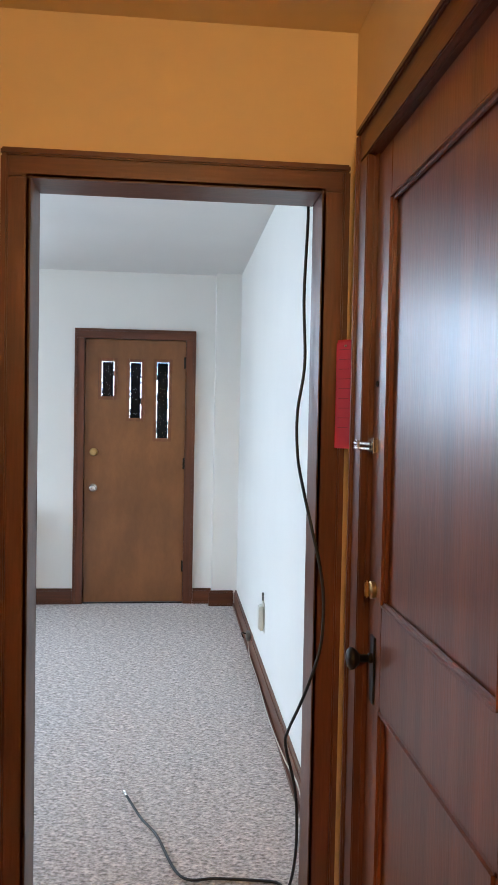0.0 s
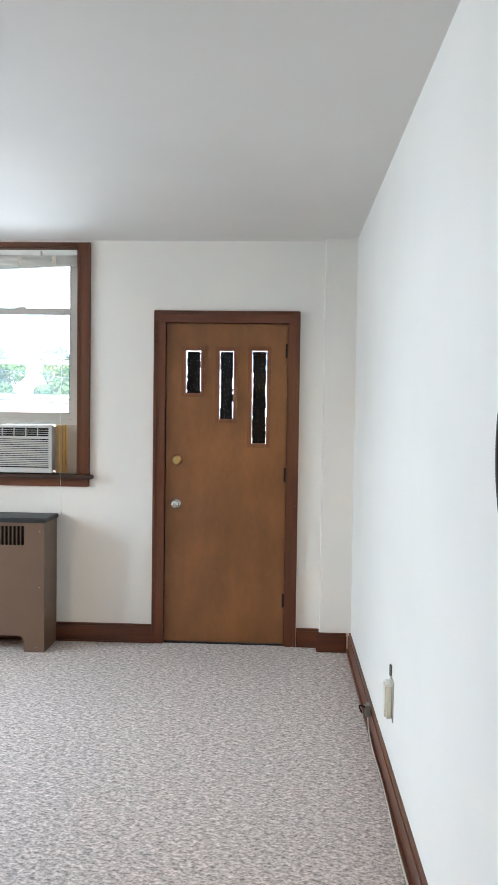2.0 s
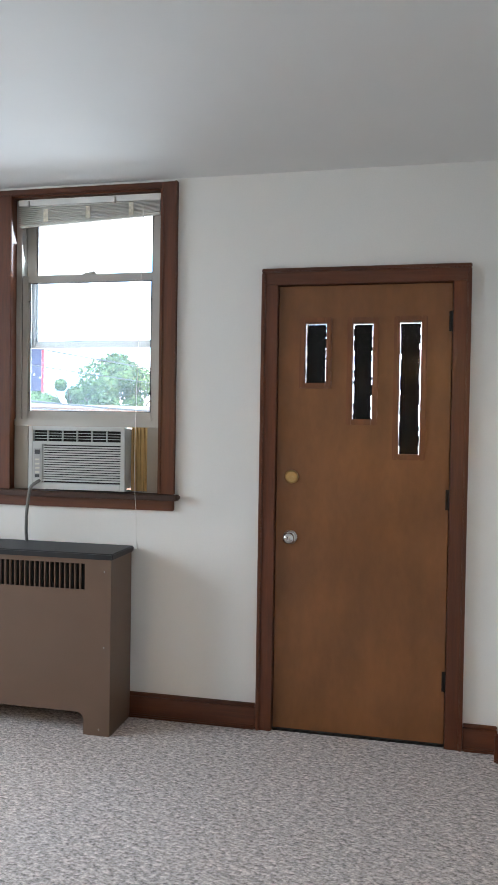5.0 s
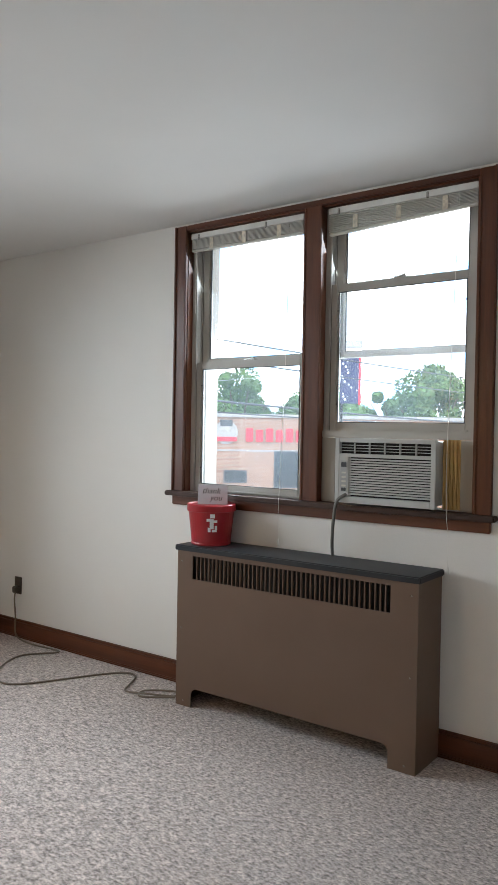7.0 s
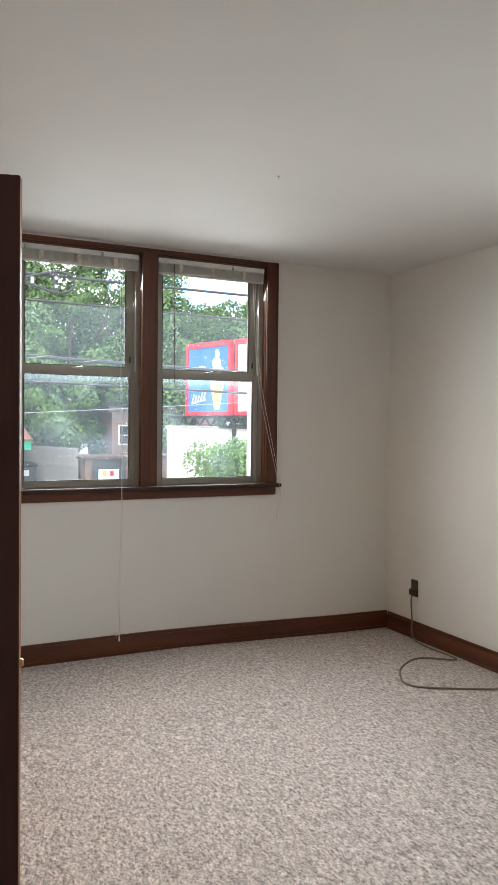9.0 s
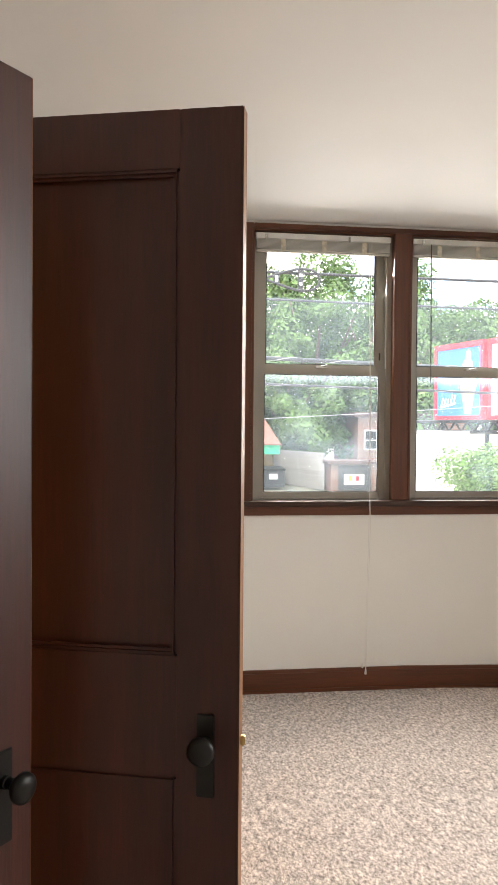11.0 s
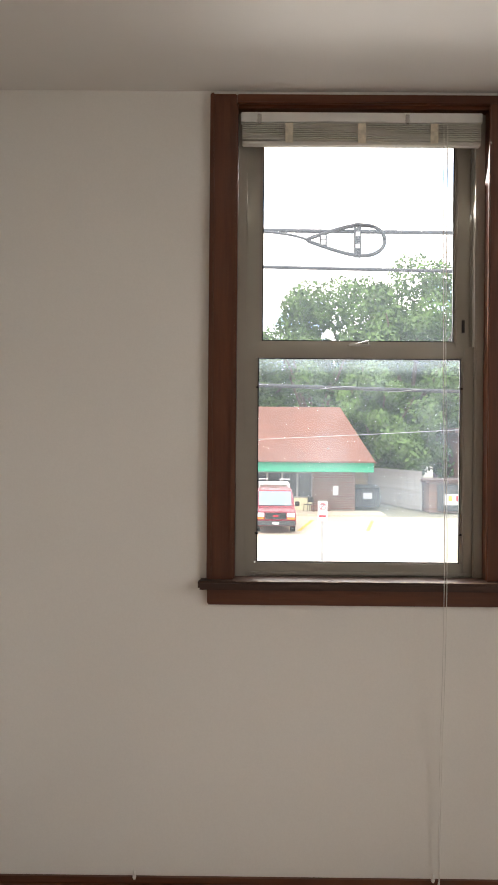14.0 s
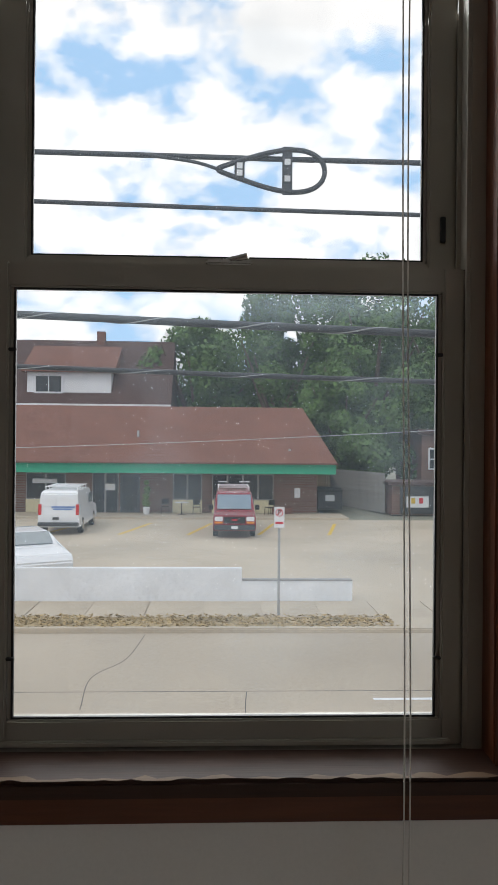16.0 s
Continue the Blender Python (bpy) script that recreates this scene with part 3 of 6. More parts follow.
def leaf_door(name, hinge_at, turn, w, label, doorway, h=2.05, thick=0.035):
    """A dark panelled door that stands open: local x runs from its hinges to its free edge."""
    frame_ = thing(name + "_frame", pose(0, 0, 0), "red-brown stained door frame in the white wall", "door frame", kind="structure")
    casing(frame_, doorway[0], doorway[1], 2.12, 0.06, SOUTH, 1)
    jamb(frame_, doorway[0], doorway[1], 2.12, SOUTH - 0.12, SOUTH)
    d = thing(name, pose(*hinge_at, 0.03, 0, 0, turn), label, "door", kind="structure")
    panel_leaf(d, w, h, thick, [(0.24, 0.74), (0.98, h - 0.115)], DARK_DOOR, 0.125)
    for side in (-1, 1):
        knob_set(d, pose(w - 0.065, side * thick / 2, 0.815, 90 if side < 0 else -90, 0, 0), IRON, 0.027, 0.06, (0.036, 0.055, 0.11) if side < 0 else (0.036, 0.11, 0.055))
    part("free_edge", boxed(w, w + 0.0008, -thick / 2 + 0.001, thick / 2 - 0.001, 0.001, h - 0.001), EDGE_WOOD, d, "bare wood edge, coloured paler as if lit")
    part("latch_bolt", boxed(w, w + 0.01, -0.006, 0.006, 0.805, 0.825, 0.002), BRASS, d)
    for z in (0.25, 1.75):
        hinge(d, -0.004, 0.012, z)
    return d


leaf_door("door_3", (-1.838, SOUTH + 0.05), 74.0, 0.842, "dark-stained panelled wooden door standing wide open", (-2.70, -1.845), thick=0.04)
leaf_door("door_4", (-0.985, SOUTH + 0.03), 142.5, 0.70, "dark-stained panelled wooden door standing half open", (-1.695, -0.985))


# ---- windows ----
def window(name, m, w, label, raised=(0.0, 0.0), sash=SASH, glass=(GLASS, GLASS)):
    """A pair of double-hung windows in one stained casing. Local x along the wall, y outwards, z up; raised lifts each lower sash."""
    win = thing(name, m, label, "window", kind="structure")
    mid, top, sill = w / 2, 2.535, 1.072
    def board(name_, a, b, mat, y0=-0.018, *bead):
        bm = boxed(a[0], a[1], y0, 0.0, b[0], b[1], 0.003)
        for q in bead:
            box(bm, *q, 0.003)
        part(name_, bm, mat, win)
    board("casing", (0, 0.08), (sill, top), TRIM_V, -0.018, (0.0, 0.014, -0.026, -0.016, sill, top), (0.066, 0.082, -0.023, -0.016, sill, top - 0.03))
    board("casing", (w - 0.08, w), (sill, top), TRIM_V, -0.018, (w - 0.014, w, -0.026, -0.016, sill, top), (w - 0.082, w - 0.066, -0.023, -0.016, sill, top - 0.03))
    board("head_casing", (0.0805, w - 0.0805), (2.508, top), TRIM_X, -0.018)
    board("mullion", (mid - 0.048, mid + 0.048), (sill, 2.5075), TRIM_V, -0.018, (mid - 0.05, mid - 0.036, -0.023, -0.016, sill, 2.505), (mid + 0.036, mid + 0.05, -0.023, -0.016, sill, 2.505))
    part("mullion_post", boxed(mid - 0.044, mid + 0.044, 0.0005, 0.15, 1.04, 2.5145), TRIM_V, win)
    part("stool", boxed(-0.024, w + 0.024, -0.055, 0.06, 1.045, 1.0715, 0.006), STOOL_WOOD, win)
    rough_edge = random.Random(w)
    strip, n = bmesh.new(), 90
    lower = [strip.verts.new((0.09 + (w - 0.18) * i / n, -0.056 + 0.010 * rough_edge.random() ** 2, 1.0719)) for i in range(n + 1)]
    upper = [strip.verts.new((v.co.x, -0.050 + 0.016 * rough_edge.random() ** 2, 1.0721)) for v in lower]
    for i in range(n):
        strip.faces.new((lower[i], lower[i + 1], upper[i + 1], upper[i]))
    part("worn_edge", strip, RAW_WOOD, win, "bare worn wood along the stool")
    part("apron", boxed(0.002, w - 0.002, -0.018, 0.0, 0.994, 1.0445, 0.004), TRIM_X, win)
    for x0, x1 in ((0.0705, 0.084), (w - 0.084, w - 0.0705)):
        part("jamb", boxed(x0, x1, 0.0005, 0.16, 1.04, 2.5145), TRIM_V, win)
    part("head_jamb", boxed(0.0845, w - 0.0845, 0.0005, 0.16, 2.5, 2.5145), TRIM_X, win)
    part("outer_sill", boxed(0.07, w - 0.07, 0.0, 0.285, 0.9995, 1.007, 0.002), SASH, win)
    for x0, x1 in ((0.0703, 0.0755), (w - 0.0755, w - 0.0703)):
        part("outer_reveal", boxed(x0, x1, 0.1605, 0.284, 1.008, 2.514), SASH, win, "grey metal lining of the outer opening")
    for k, (a, b) in enumerate(((0.085, mid - 0.0445), (mid + 0.0445, w - 0.085))):
        lift = raised[k]
        track = bmesh.new()
        for q in ((a, a + 0.022), (b - 0.022, b)):
            box(track, *q, 0.04, 0.15, 1.059, 2.4995)
            mid_rib = (q[0], q[1] + 0.006) if q[0] == a else (q[0] - 0.006, q[1])
            for y in (0.042, 0.088, 0.134):
                box(track, *mid_rib, y, y + 0.006, 1.059, 2.4995)
        box(track, a + 0.0225, b - 0.0225, 0.04, 0.15, 1.0592, 1.072, 0.002)
        part("track", track, sash, win)
        for low in (True, False):
            y0, y1 = (0.052, 0.082) if low else (0.098, 0.128)
            z0, z1 = (1.073 + lift, 1.786 + lift) if low else (1.776, 2.49)
            rail_low, rail_top = (0.040, 0.038) if low else (0.031, 0.045)
            s, xa, xb = (0.033 if low else 0.045), a + 0.026, b - 0.026
            frame_ = bmesh.new()
            box(frame_, xa, xa + s, y0, y1, z0, z1, 0.003)
            box(frame_, xb - s, xb, y0, y1, z0, z1, 0.003)
            box(frame_, xa + s, xb - s, y0 + 0.0005, y1 - 0.0005, z0, z0 + rail_low, 0.003)
            box(frame_, xa + s, xb - s, y0 + 0.0005, y1 - 0.0005, z1 - rail_top, z1, 0.003)
            for q in ((xa + s, xa + s + 0.006, z0 + rail_low, z1 - rail_top), (xb - s - 0.006, xb - s, z0 + rail_low, z1 - rail_top)):
                box(frame_, q[0], q[1], y0 + 0.008, y1 - 0.008, q[2], q[3], 0.001)
            sash_ob = part("lower_sash" if low else "upper_sash", frame_, sash, win)
            pane = part("pane", boxed(xa + s - 0.004, xb - s + 0.004, (y0 + y1) / 2 - 0.002, (y0 + y1) / 2 + 0.002, z0 + rail_low - 0.004, z1 - rail_top + 0.004), glass[0] if low else glass[1], sash_ob)
            pane.visible_shadow = False
            gx0, gx1, gz0, gz1 = xa + s, xb - s, z0 + rail_low, z1 - rail_top
            seal = bmesh.new()
            for q in ((gx0 + 0.006, gx0 + 0.009, gz0, gz1), (gx1 - 0.009, gx1 - 0.006, gz0, gz1), (gx0 + 0.009, gx1 - 0.009, gz0, gz0 + 0.003), (gx0 + 0.009, gx1 - 0.009, gz1 - 0.003, gz1)):
                box(seal, q[0], q[1], y0 + 0.006, y0 + 0.012, q[2], q[3])
            part("glazing_seal", seal, BLACK, sash_ob)
            # black filler paints the shade in the gaps between sash and track
            gap = boxed(xa - 0.0035, xa, y0 + 0.006, y1, z0, z1)
            box(gap, xb, xb + 0.0035, y0 + 0.006, y1, z0, z1)
            part("sash_gap_shade", gap, BLACK, sash_ob)
            if low:
                lock = boxed((xa + xb) / 2 - 0.035, (xa + xb) / 2 + 0.035, y0 + 0.002, y1 + 0.006, z1, z1 + 0.008, 0.003)
                rod(lock, ((xa + xb) / 2 - 0.01, y0 + 0.012, z1 + 0.006), ((xa + xb) / 2 + 0.028, y0 + 0.004, z1 + 0.014), 0.005)
                part("sash_lock", lock, STEEL, sash_ob)
                lip = boxed(xa + 0.02, xb - 0.02, y0 - 0.010, y0, z0 + 0.004, z0 + 0.012, 0.002)
                part("lift_rail", lip, sash, sash_ob)
                for x in (xa + s, xb - s):
                    for z in (z0 + 0.13, z1 - 0.13):
                        part("vent_stop", boxed(min(x, x + (0.012 if x < a + 0.2 else -0.012)), max(x, x + (0.012 if x < a + 0.2 else -0.012)), y0 - 0.002, y0 + 0.004, z - 0.0025, z + 0.0025, 0.001), BLACK, sash_ob)
            else:
                part("night_latch", boxed(xb - 0.026, xb - 0.018, y0 - 0.006, y0, z0 + 0.06, z0 + 0.10, 0.001), BLACK, sash_ob)
    return win


NORTH_FACE = pose(WIN_N[0], NORTH, 0)
WEST_FACE = pose(WEST, WIN_W[0], 0, 0, 0, 90)
window("window_1", NORTH_FACE, WIN_N[1], "pair of double-hung windows in stained wood, one raised over an air conditioner", (0.0, 0.345), SASH_PALE, (GLARE_PANE, GLARE_PANE))
window("window_2", WEST_FACE, WIN_W[1], "pair of closed double-hung windows in red-brown stained wood", (0.0, 0.0), SASH, (DIRTY, GLASS))


def blind(m, w, tilt, cords, label, wand=0.0):
    """A raised mini blind: head rail, gathered slats, bottom rail, and cords given as (points, tassel)."""
    b = thing("window_blind", m, label, "blind", "raised window blinds")
    part("head_rail", boxed(0, w, 0.008, 0.036, 2.462, 2.492, 0.002), material("blind_rail_white", (0.8, 0.79, 0.76), 0.4, bump=0) if "blind_rail_white" not in bpy.data.materials else bpy.data.materials["blind_rail_white"], b)
    for x in (0.05, w * 0.68):
        part("bracket", boxed(x, x + 0.012, 0.003, 0.009, 2.455, 2.485, 0.002), STEEL, b)
    drop = math.tan(radians(tilt)) * w
    for i in range(9):
        k = (i + 1) / 9
        bm = boxed(0.004, w - 0.004, 0.008 + 0.001 * (i % 2), 0.036, 2.456 - 0.0058 * i - 0.0015, 2.456 - 0.0058 * i + 0.0015)
        for v in bm.verts:
            v.co.z -= drop * k * (1 - v.co.x / w)
        part("slat", bm, BLIND, b)
    bm = boxed(0.004, w - 0.004, 0.010, 0.034, 2.394, 2.404, 0.002)
    for v in bm.verts:
        v.co.z -= drop * (1 - v.co.x / w)
    part("bottom_rail", bm, BLIND, b)
    for x in (w * 0.2, w * 0.5, w * 0.8):
        bm = boxed(x - 0.012, x + 0.012, 0.005, 0.0065, 2.398, 2.458)
        for v in bm.verts:
            v.co.z -= drop * 0.6 * (1 - v.co.x / w)
        part("ladder_tape", bm, material("blind_tape", (0.68, 0.62, 0.5), 0.7, vary=0.2, scale=60) if "blind_tape" not in bpy.data.materials else bpy.data.materials["blind_tape"], b)
    if wand:
        part("tilt_wand", rod(bmesh.new(), (wand, 0.002, 2.46), (wand + 0.004, -0.004, 1.71), 0.0035, None, 6), GREY_CORD, b, "slim grey tilt wand")
    for points, tassel in cords:
        part("pull_cord", tube(bmesh.new(), smooth_line(points), 0.0013, 5), CORD, b, soft=True)
        if tassel:
            x, y, z = points[-1]
            part("tassel", lathe(bmesh.new(), [(0.002, 0.0), (0.0045, -0.012), (0.007, -0.035), (0.006, -0.038)], pose(x, y, z), 10), CORD, b)
    return b


UNIT = 0.735
blind(NORTH_FACE @ pose(0.092, 0, 0), UNIT, 0, [([(0.045, 0.0, 2.45), (0.045, 0.0, 2.2), (0.048, 0.0, 2.05)], False), ([(0.655, 0.0, 2.45), (0.657, -0.015, 1.8), (0.66, -0.06, 1.07), (0.661, -0.062, 0.95), (0.66, -0.06, 0.88)], True)], "raised ivory mini blind at the top of the window")
blind(NORTH_FACE @ pose(0.968, 0, 0), UNIT, 2.7, [([(0.655, 0.0, 2.45), (0.66, -0.09, 1.42), (0.66, -0.09, 1.10), (0.661, -0.07, 0.98), (0.66, -0.06, 0.85)], True)], "raised ivory mini blind hanging askew in the window")
blind(WEST_FACE @ pose(0.092, 0, 0), UNIT, 0, [([(0.615, 0.0, 2.46), (0.617, -0.01, 1.8), (0.612, -0.062, 1.06), (0.612, -0.03, 0.5), (0.614, -0.022, 0.17)], True),
                                              ([(0.627, 0.0, 2.46), (0.624, -0.01, 1.8), (0.620, -0.062, 1.06), (0.618, -0.03, 0.5), (0.616, -0.022, 0.17)], False)], "raised ivory mini blind with long pull cords")
blind(WEST_FACE @ pose(0.953, 0, 0), UNIT, 0, [([(0.66, 0.0, 2.45), (0.70, -0.01, 1.8), (0.83, -0.06, 1.07), (0.835, -0.02, 0.87)], True), ([(0.645, 0.0, 2.45), (0.69, -0.01, 1.75), (0.82, -0.06, 1.07)], False)], "raised ivory mini blind with its cords drawn aside", 0.10)


# ---- things in the room ----
def radiator_cover():
    x0, x1, y0, h = -2.09, -0.775, 5.85, 0.795
    r = thing("radiator_cover", pose((x0 + x1) / 2, y0, 0), "brown enamelled steel radiator cover with black top, beneath the window", "radiator")
    c, d = (x1 - x0) / 2, NORTH - 0.012 - y0
    front = bmesh.new()
    gx0, gx1, gz0, gz1 = -c + 0.10, c - 0.125, 0.655, 0.772
    cols, rows = [-c, gx0, gx1, c], [0, 0.10, gz0, gz1, h]
    for i in range(3):
        for j in range(4):
            if i != 1 or j in (1, 3):
                box(front, cols[i], cols[i + 1], 0, 0.004, rows[j], rows[j + 1])
    for sx, x in ((1, gx0), (-1, gx1)):
        verts = [front.verts.new((x + sx * a, y, b)) for y in (0.0, 0.004) for a, b in ((0, 0.10), (0, 0.07), (0.008, 0.088), (0.028, 0.10))]
        front.faces.new(verts[:4]); front.faces.new(verts[4:][::-1])
        front.faces.new((verts[1], verts[2], verts[6], verts[5])); front.faces.new((verts[2], verts[3], verts[7], verts[6]))
    bmesh.ops.remove_doubles(front, verts=front.verts, dist=1e-5)
    part("front_panel", front, BROWN_STEEL, r)
    n = 44
    for i in range(1, n):
        x = gx0 + (gx1 - gx0) * i / n
        part("grille_bar", boxed(x - 0.0028, x + 0.0028, 0.003, 0.014, gz0, gz1), BROWN_STEEL, r)
    for sx in (-c, c - 0.004):
        part("side_panel", boxed(sx, sx + 0.004, 0.0045, d, 0, h), BROWN_STEEL, r)
    for x in (-c + 0.03, c - 0.03):
        for z in (0.03, 0.4, 0.74):
            part("screw", lathe(bmesh.new(), [(0.004, 0), (0.004, 0.0015), (0.002, 0.002)], pose(x if z > 0.1 else x + (0.02 if x < 0 else -0.02), 0, z, 90), 8), STEEL, r)
    # added near-black sheet: paints the shade between the grille bars
    part("grille_shade_sheet", boxed(gx0 - 0.02, gx1 + 0.02, 0.03, 0.034, gz0 - 0.02, gz1 + 0.015), DARK, r, "added near-black sheet painting the shade behind the grille")
    part("heating_element", boxed(-c + 0.08, c - 0.08, 0.06, d - 0.04, 0.12, 0.62, 0.02), DARK, r, "dark radiator behind the grille")
    part("top", boxed(-c - 0.010, c + 0.012, -0.014, d, h, h + 0.028, 0.005), BLACK_TOP, r, "black laminate top")


radiator_cover()
TOP = 0.823


def tin_bucket():
    b = thing("tin_bucket", pose(-1.975, 5.975, TOP), "red tin bucket with lid and white emblem on the radiator cover", "bucket")
    part("body", lathe(bmesh.new(), [(0.098, 0), (0.103, 0.004), (0.103, 0.010), (0.101, 0.014), (0.119, 0.178), (0.121, 0.180)], None, 40), RED_TIN, b, soft=False)
    part("lid", lathe(bmesh.new(), [(0.123, 0.172), (0.126, 0.174), (0.126, 0.204), (0.122, 0.209), (0.117, 0.206), (0.02, 0.206)], None, 40), RED_TIN, b)
    mark = bmesh.new()
    for dx, dz, w, h in ((0, 0.115, 0.020, 0.05), (-0.016, 0.135, 0.02, 0.014), (0.017, 0.128, 0.022, 0.012), (0.004, 0.155, 0.024, 0.020), (-0.012, 0.085, 0.014, 0.022), (0.014, 0.080, 0.024, 0.012), (0.022, 0.095, 0.012, 0.022)):
        r = 0.1035 + 0.109 * dz - 0.0006
        a = radians(-50) + dx / r
        m = Matrix.Translation((r * math.cos(a), r * math.sin(a), dz)) @ Matrix.Rotation(a + radians(90), 4, "Z")
        box(mark, -w / 2, w / 2, -0.0012, 0.0012, -h / 2, h / 2, 0.0008, m)
    part("emblem", mark, WHITE_INK, b, "white printed emblem")


tin_bucket()


def written(text, size, m, mat, name, parent, shear=0.3):
    curve = bpy.data.curves.new(name, "FONT")
    curve.body, curve.size, curve.extrude, curve.shear, curve.align_x = text, size, 0.0004, shear, "CENTER"
    ob = bpy.data.objects.new("lettering_source", curve)
    scene.collection.objects.link(ob)
    bpy.context.view_layer.update()
    data = bpy.data.meshes.new_from_object(ob.evaluated_get(bpy.context.evaluated_depsgraph_get()))
    bpy.data.objects.remove(ob)
    data.materials.clear()
    data.materials.append(mat)
    made = new(name, data)
    made.parent = parent
    made.matrix_local = m
    return made


def greeting_card():
    c = thing("greeting_card", pose(-1.955, 5.955, TOP + 0.2068, 0, 0, 33), "folded grey-white thank-you card standing on the bucket", "card")
    part("front", boxed(-0.075, 0.075, -0.001, 0.0, 0, 0.102, 0.0003, pose(0, 0, 0, -14)), CARD, c)
    part("back", boxed(-0.075, 0.075, 0.0, 0.001, 0, 0.102, 0.0003, pose(0, 0.05, 0, 14)), CARD, c)
    tilted = pose(0, 0, 0, -14) @ pose(0, -0.0014, 0, 90)
    written("thank", 0.042, tilted @ pose(-0.008, 0.056, 0), BLACK_INK, "lettering", c)
    written("you", 0.042, tilted @ pose(0.018, 0.020, 0), BLACK_INK, "lettering", c)


greeting_card()


def air_conditioner():
    x0, x1, z0, z1, y0 = -1.278, -0.786, 1.085, 1.385, -0.085
    a = thing("air_conditioner", pose(0, NORTH, 0), "pale grey window air conditioner with louvred front in the raised sash", "air conditioner")
    part("case", boxed(x0 + 0.012, x1 - 0.012, y0 + 0.03, 0.42, z0 + 0.008, z1 - 0.008, 0.006), AC_CASE, a)
    face = bmesh.new()
    for q in ((x0, x0 + 0.022, z0, z1), (x1 - 0.022, x1, z0, z1), (x0 + 0.022, x1 - 0.022, z1 - 0.020, z1), (x0 + 0.022, x1 - 0.022, z0, z0 + 0.030), (x0 + 0.022, x1 - 0.022, z1 - 0.088, z1 - 0.072), (x0 + 0.0225, x0 + 0.072, z0 + 0.03, z1 - 0.088)):
        box(face, q[0], q[1], y0, y0 + 0.03, q[2], q[3], 0.002)
    part("front_frame", face, AC_CASE, a)
    # near-black colour paints the shade in this shallow recess
    part("recess", boxed(x0 + 0.02, x1 - 0.02, y0 + 0.022, y0 + 0.028, z0 + 0.02, z1 - 0.01), DARK, a)
    n = 15
    for i in range(n):
        z = z0 + 0.036 + (z1 - 0.092 - z0 - 0.036) * (i + 0.5) / n
        part("louvre", boxed(x0 + 0.073, x1 - 0.023, y0 + 0.003, y0 + 0.020, z - 0.0033, z + 0.0033), AC_CASE, a)
    for i in range(3):
        z = z1 - 0.072 + 0.052 * (i + 1) / 4
        part("outlet_vane", boxed(x0 + 0.023, x1 - 0.023, y0 + 0.004, y0 + 0.018, z - 0.0014, z + 0.0014), AC_CASE, a)
    for i in range(1, 6):
        x = x0 + 0.02 + (x1 - x0 - 0.04) * i / 6
        part("outlet_divider", boxed(x - 0.0016, x + 0.0016, y0 + 0.008, y0 + 0.022, z1 - 0.071, z1 - 0.021), AC_CASE, a)
    part("control_panel", boxed(x0 + 0.030, x0 + 0.066, y0 - 0.0015, y0 + 0.001, z0 + 0.05, z1 - 0.105, 0.003), material("control_grey", (0.42, 0.43, 0.42), 0.4, bump=0), a)
    part("display", boxed(x0 + 0.034, x0 + 0.062, y0 - 0.003, y0, z1 - 0.135, z1 - 0.112, 0.002), AC_DARK, a)
    for i in range(4):
        part("button", boxed(x0 + 0.036, x0 + 0.060, y0 - 0.003, y0, z0 + 0.075 + i * 0.02, z0 + 0.084 + i * 0.02, 0.002), PLATE, a)
    part("display", boxed(x0 + 0.036, x0 + 0.060, y0 - 0.003, y0, z0 + 0.054, z0 + 0.070, 0.002), AC_DARK, a)
    for u0, u1 in ((x1 - 0.012, -0.716), (-1.338, x0 + 0.012)):
        curtain = part("side_curtain", boxed(u0, u1, 0.046, 0.049, z0 - 0.008, z1 + 0.012), PLEATED, a, "yellowed pleated side curtain")
        k = 9
        for i in range(k):
            xa, xb = u0 + (u1 - u0) * i / k, u0 + (u1 - u0) * (i + 1) / k
            part("pleat", boxed(xa, xb, 0.026 + 0.008 * (i % 2), 0.045, z0 - 0.008, z1 + 0.012, 0.003), PLEATED, curtain)
    for u0, u1 in ((-0.7155, -0.652), (-1.414, -1.3385)):
        part("curtain_frame", boxed(u0, u1, 0.022, 0.049, z0 - 0.008, z1 - 0.001, 0.002), SASH, a, "grey metal frame of the side curtain")
    part("top_rail", boxed(-1.414, -0.652, 0.02, 0.05, z1, z1 + 0.034, 0.002), SASH_PALE, a)
    part("bottom_rail", boxed(-1.414, -0.652, 0.024, 0.06, 1.0735, z0 - 0.0085, 0.002), SASH_PALE, a)


air_conditioner()
ac_cord = thing("power_cord", pose(-1.26, NORTH - 0.03, 1.08), "grey power cord from the air conditioner down behind the radiator", "cord")
part("cable", tube(bmesh.new(), smooth_line([(0.06, -0.02, 0.055), (0.03, -0.065, 0.035), (0.0, -0.07, 0.0), (-0.02, -0.06, -0.1), (-0.04, -0.03, -0.2), (-0.05, -0.005, -0.255)]), 0.008), GREY_CORD, ac_cord, soft=True)


def wall_plate(m, label, mat, blank=False):
    p = thing("wall_outlet", m, label, "outlet")
    part("cover_plate", boxed(-0.037, 0.037, -0.006, 0.0, -0.058, 0.058, 0.003), mat, p)
    if not blank:
        for z in (-0.02, 0.02):
            part("socket", boxed(-0.017, 0.017, -0.008, -0.005, z - 0.014, z + 0.014, 0.005), mat, p)
            part("slot", boxed(-0.009, -0.006, -0.0085, -0.007, z - 0.003, z + 0.007), BLACK, p)
            part("slot", boxed(0.006, 0.009, -0.0085, -0.007, z - 0.003, z + 0.007), BLACK, p)
    return p


wall_plate(pose(-3.745, NORTH, 0.345), "brown duplex wall outlet with a plugged-in cord", BROWN_PLATE)
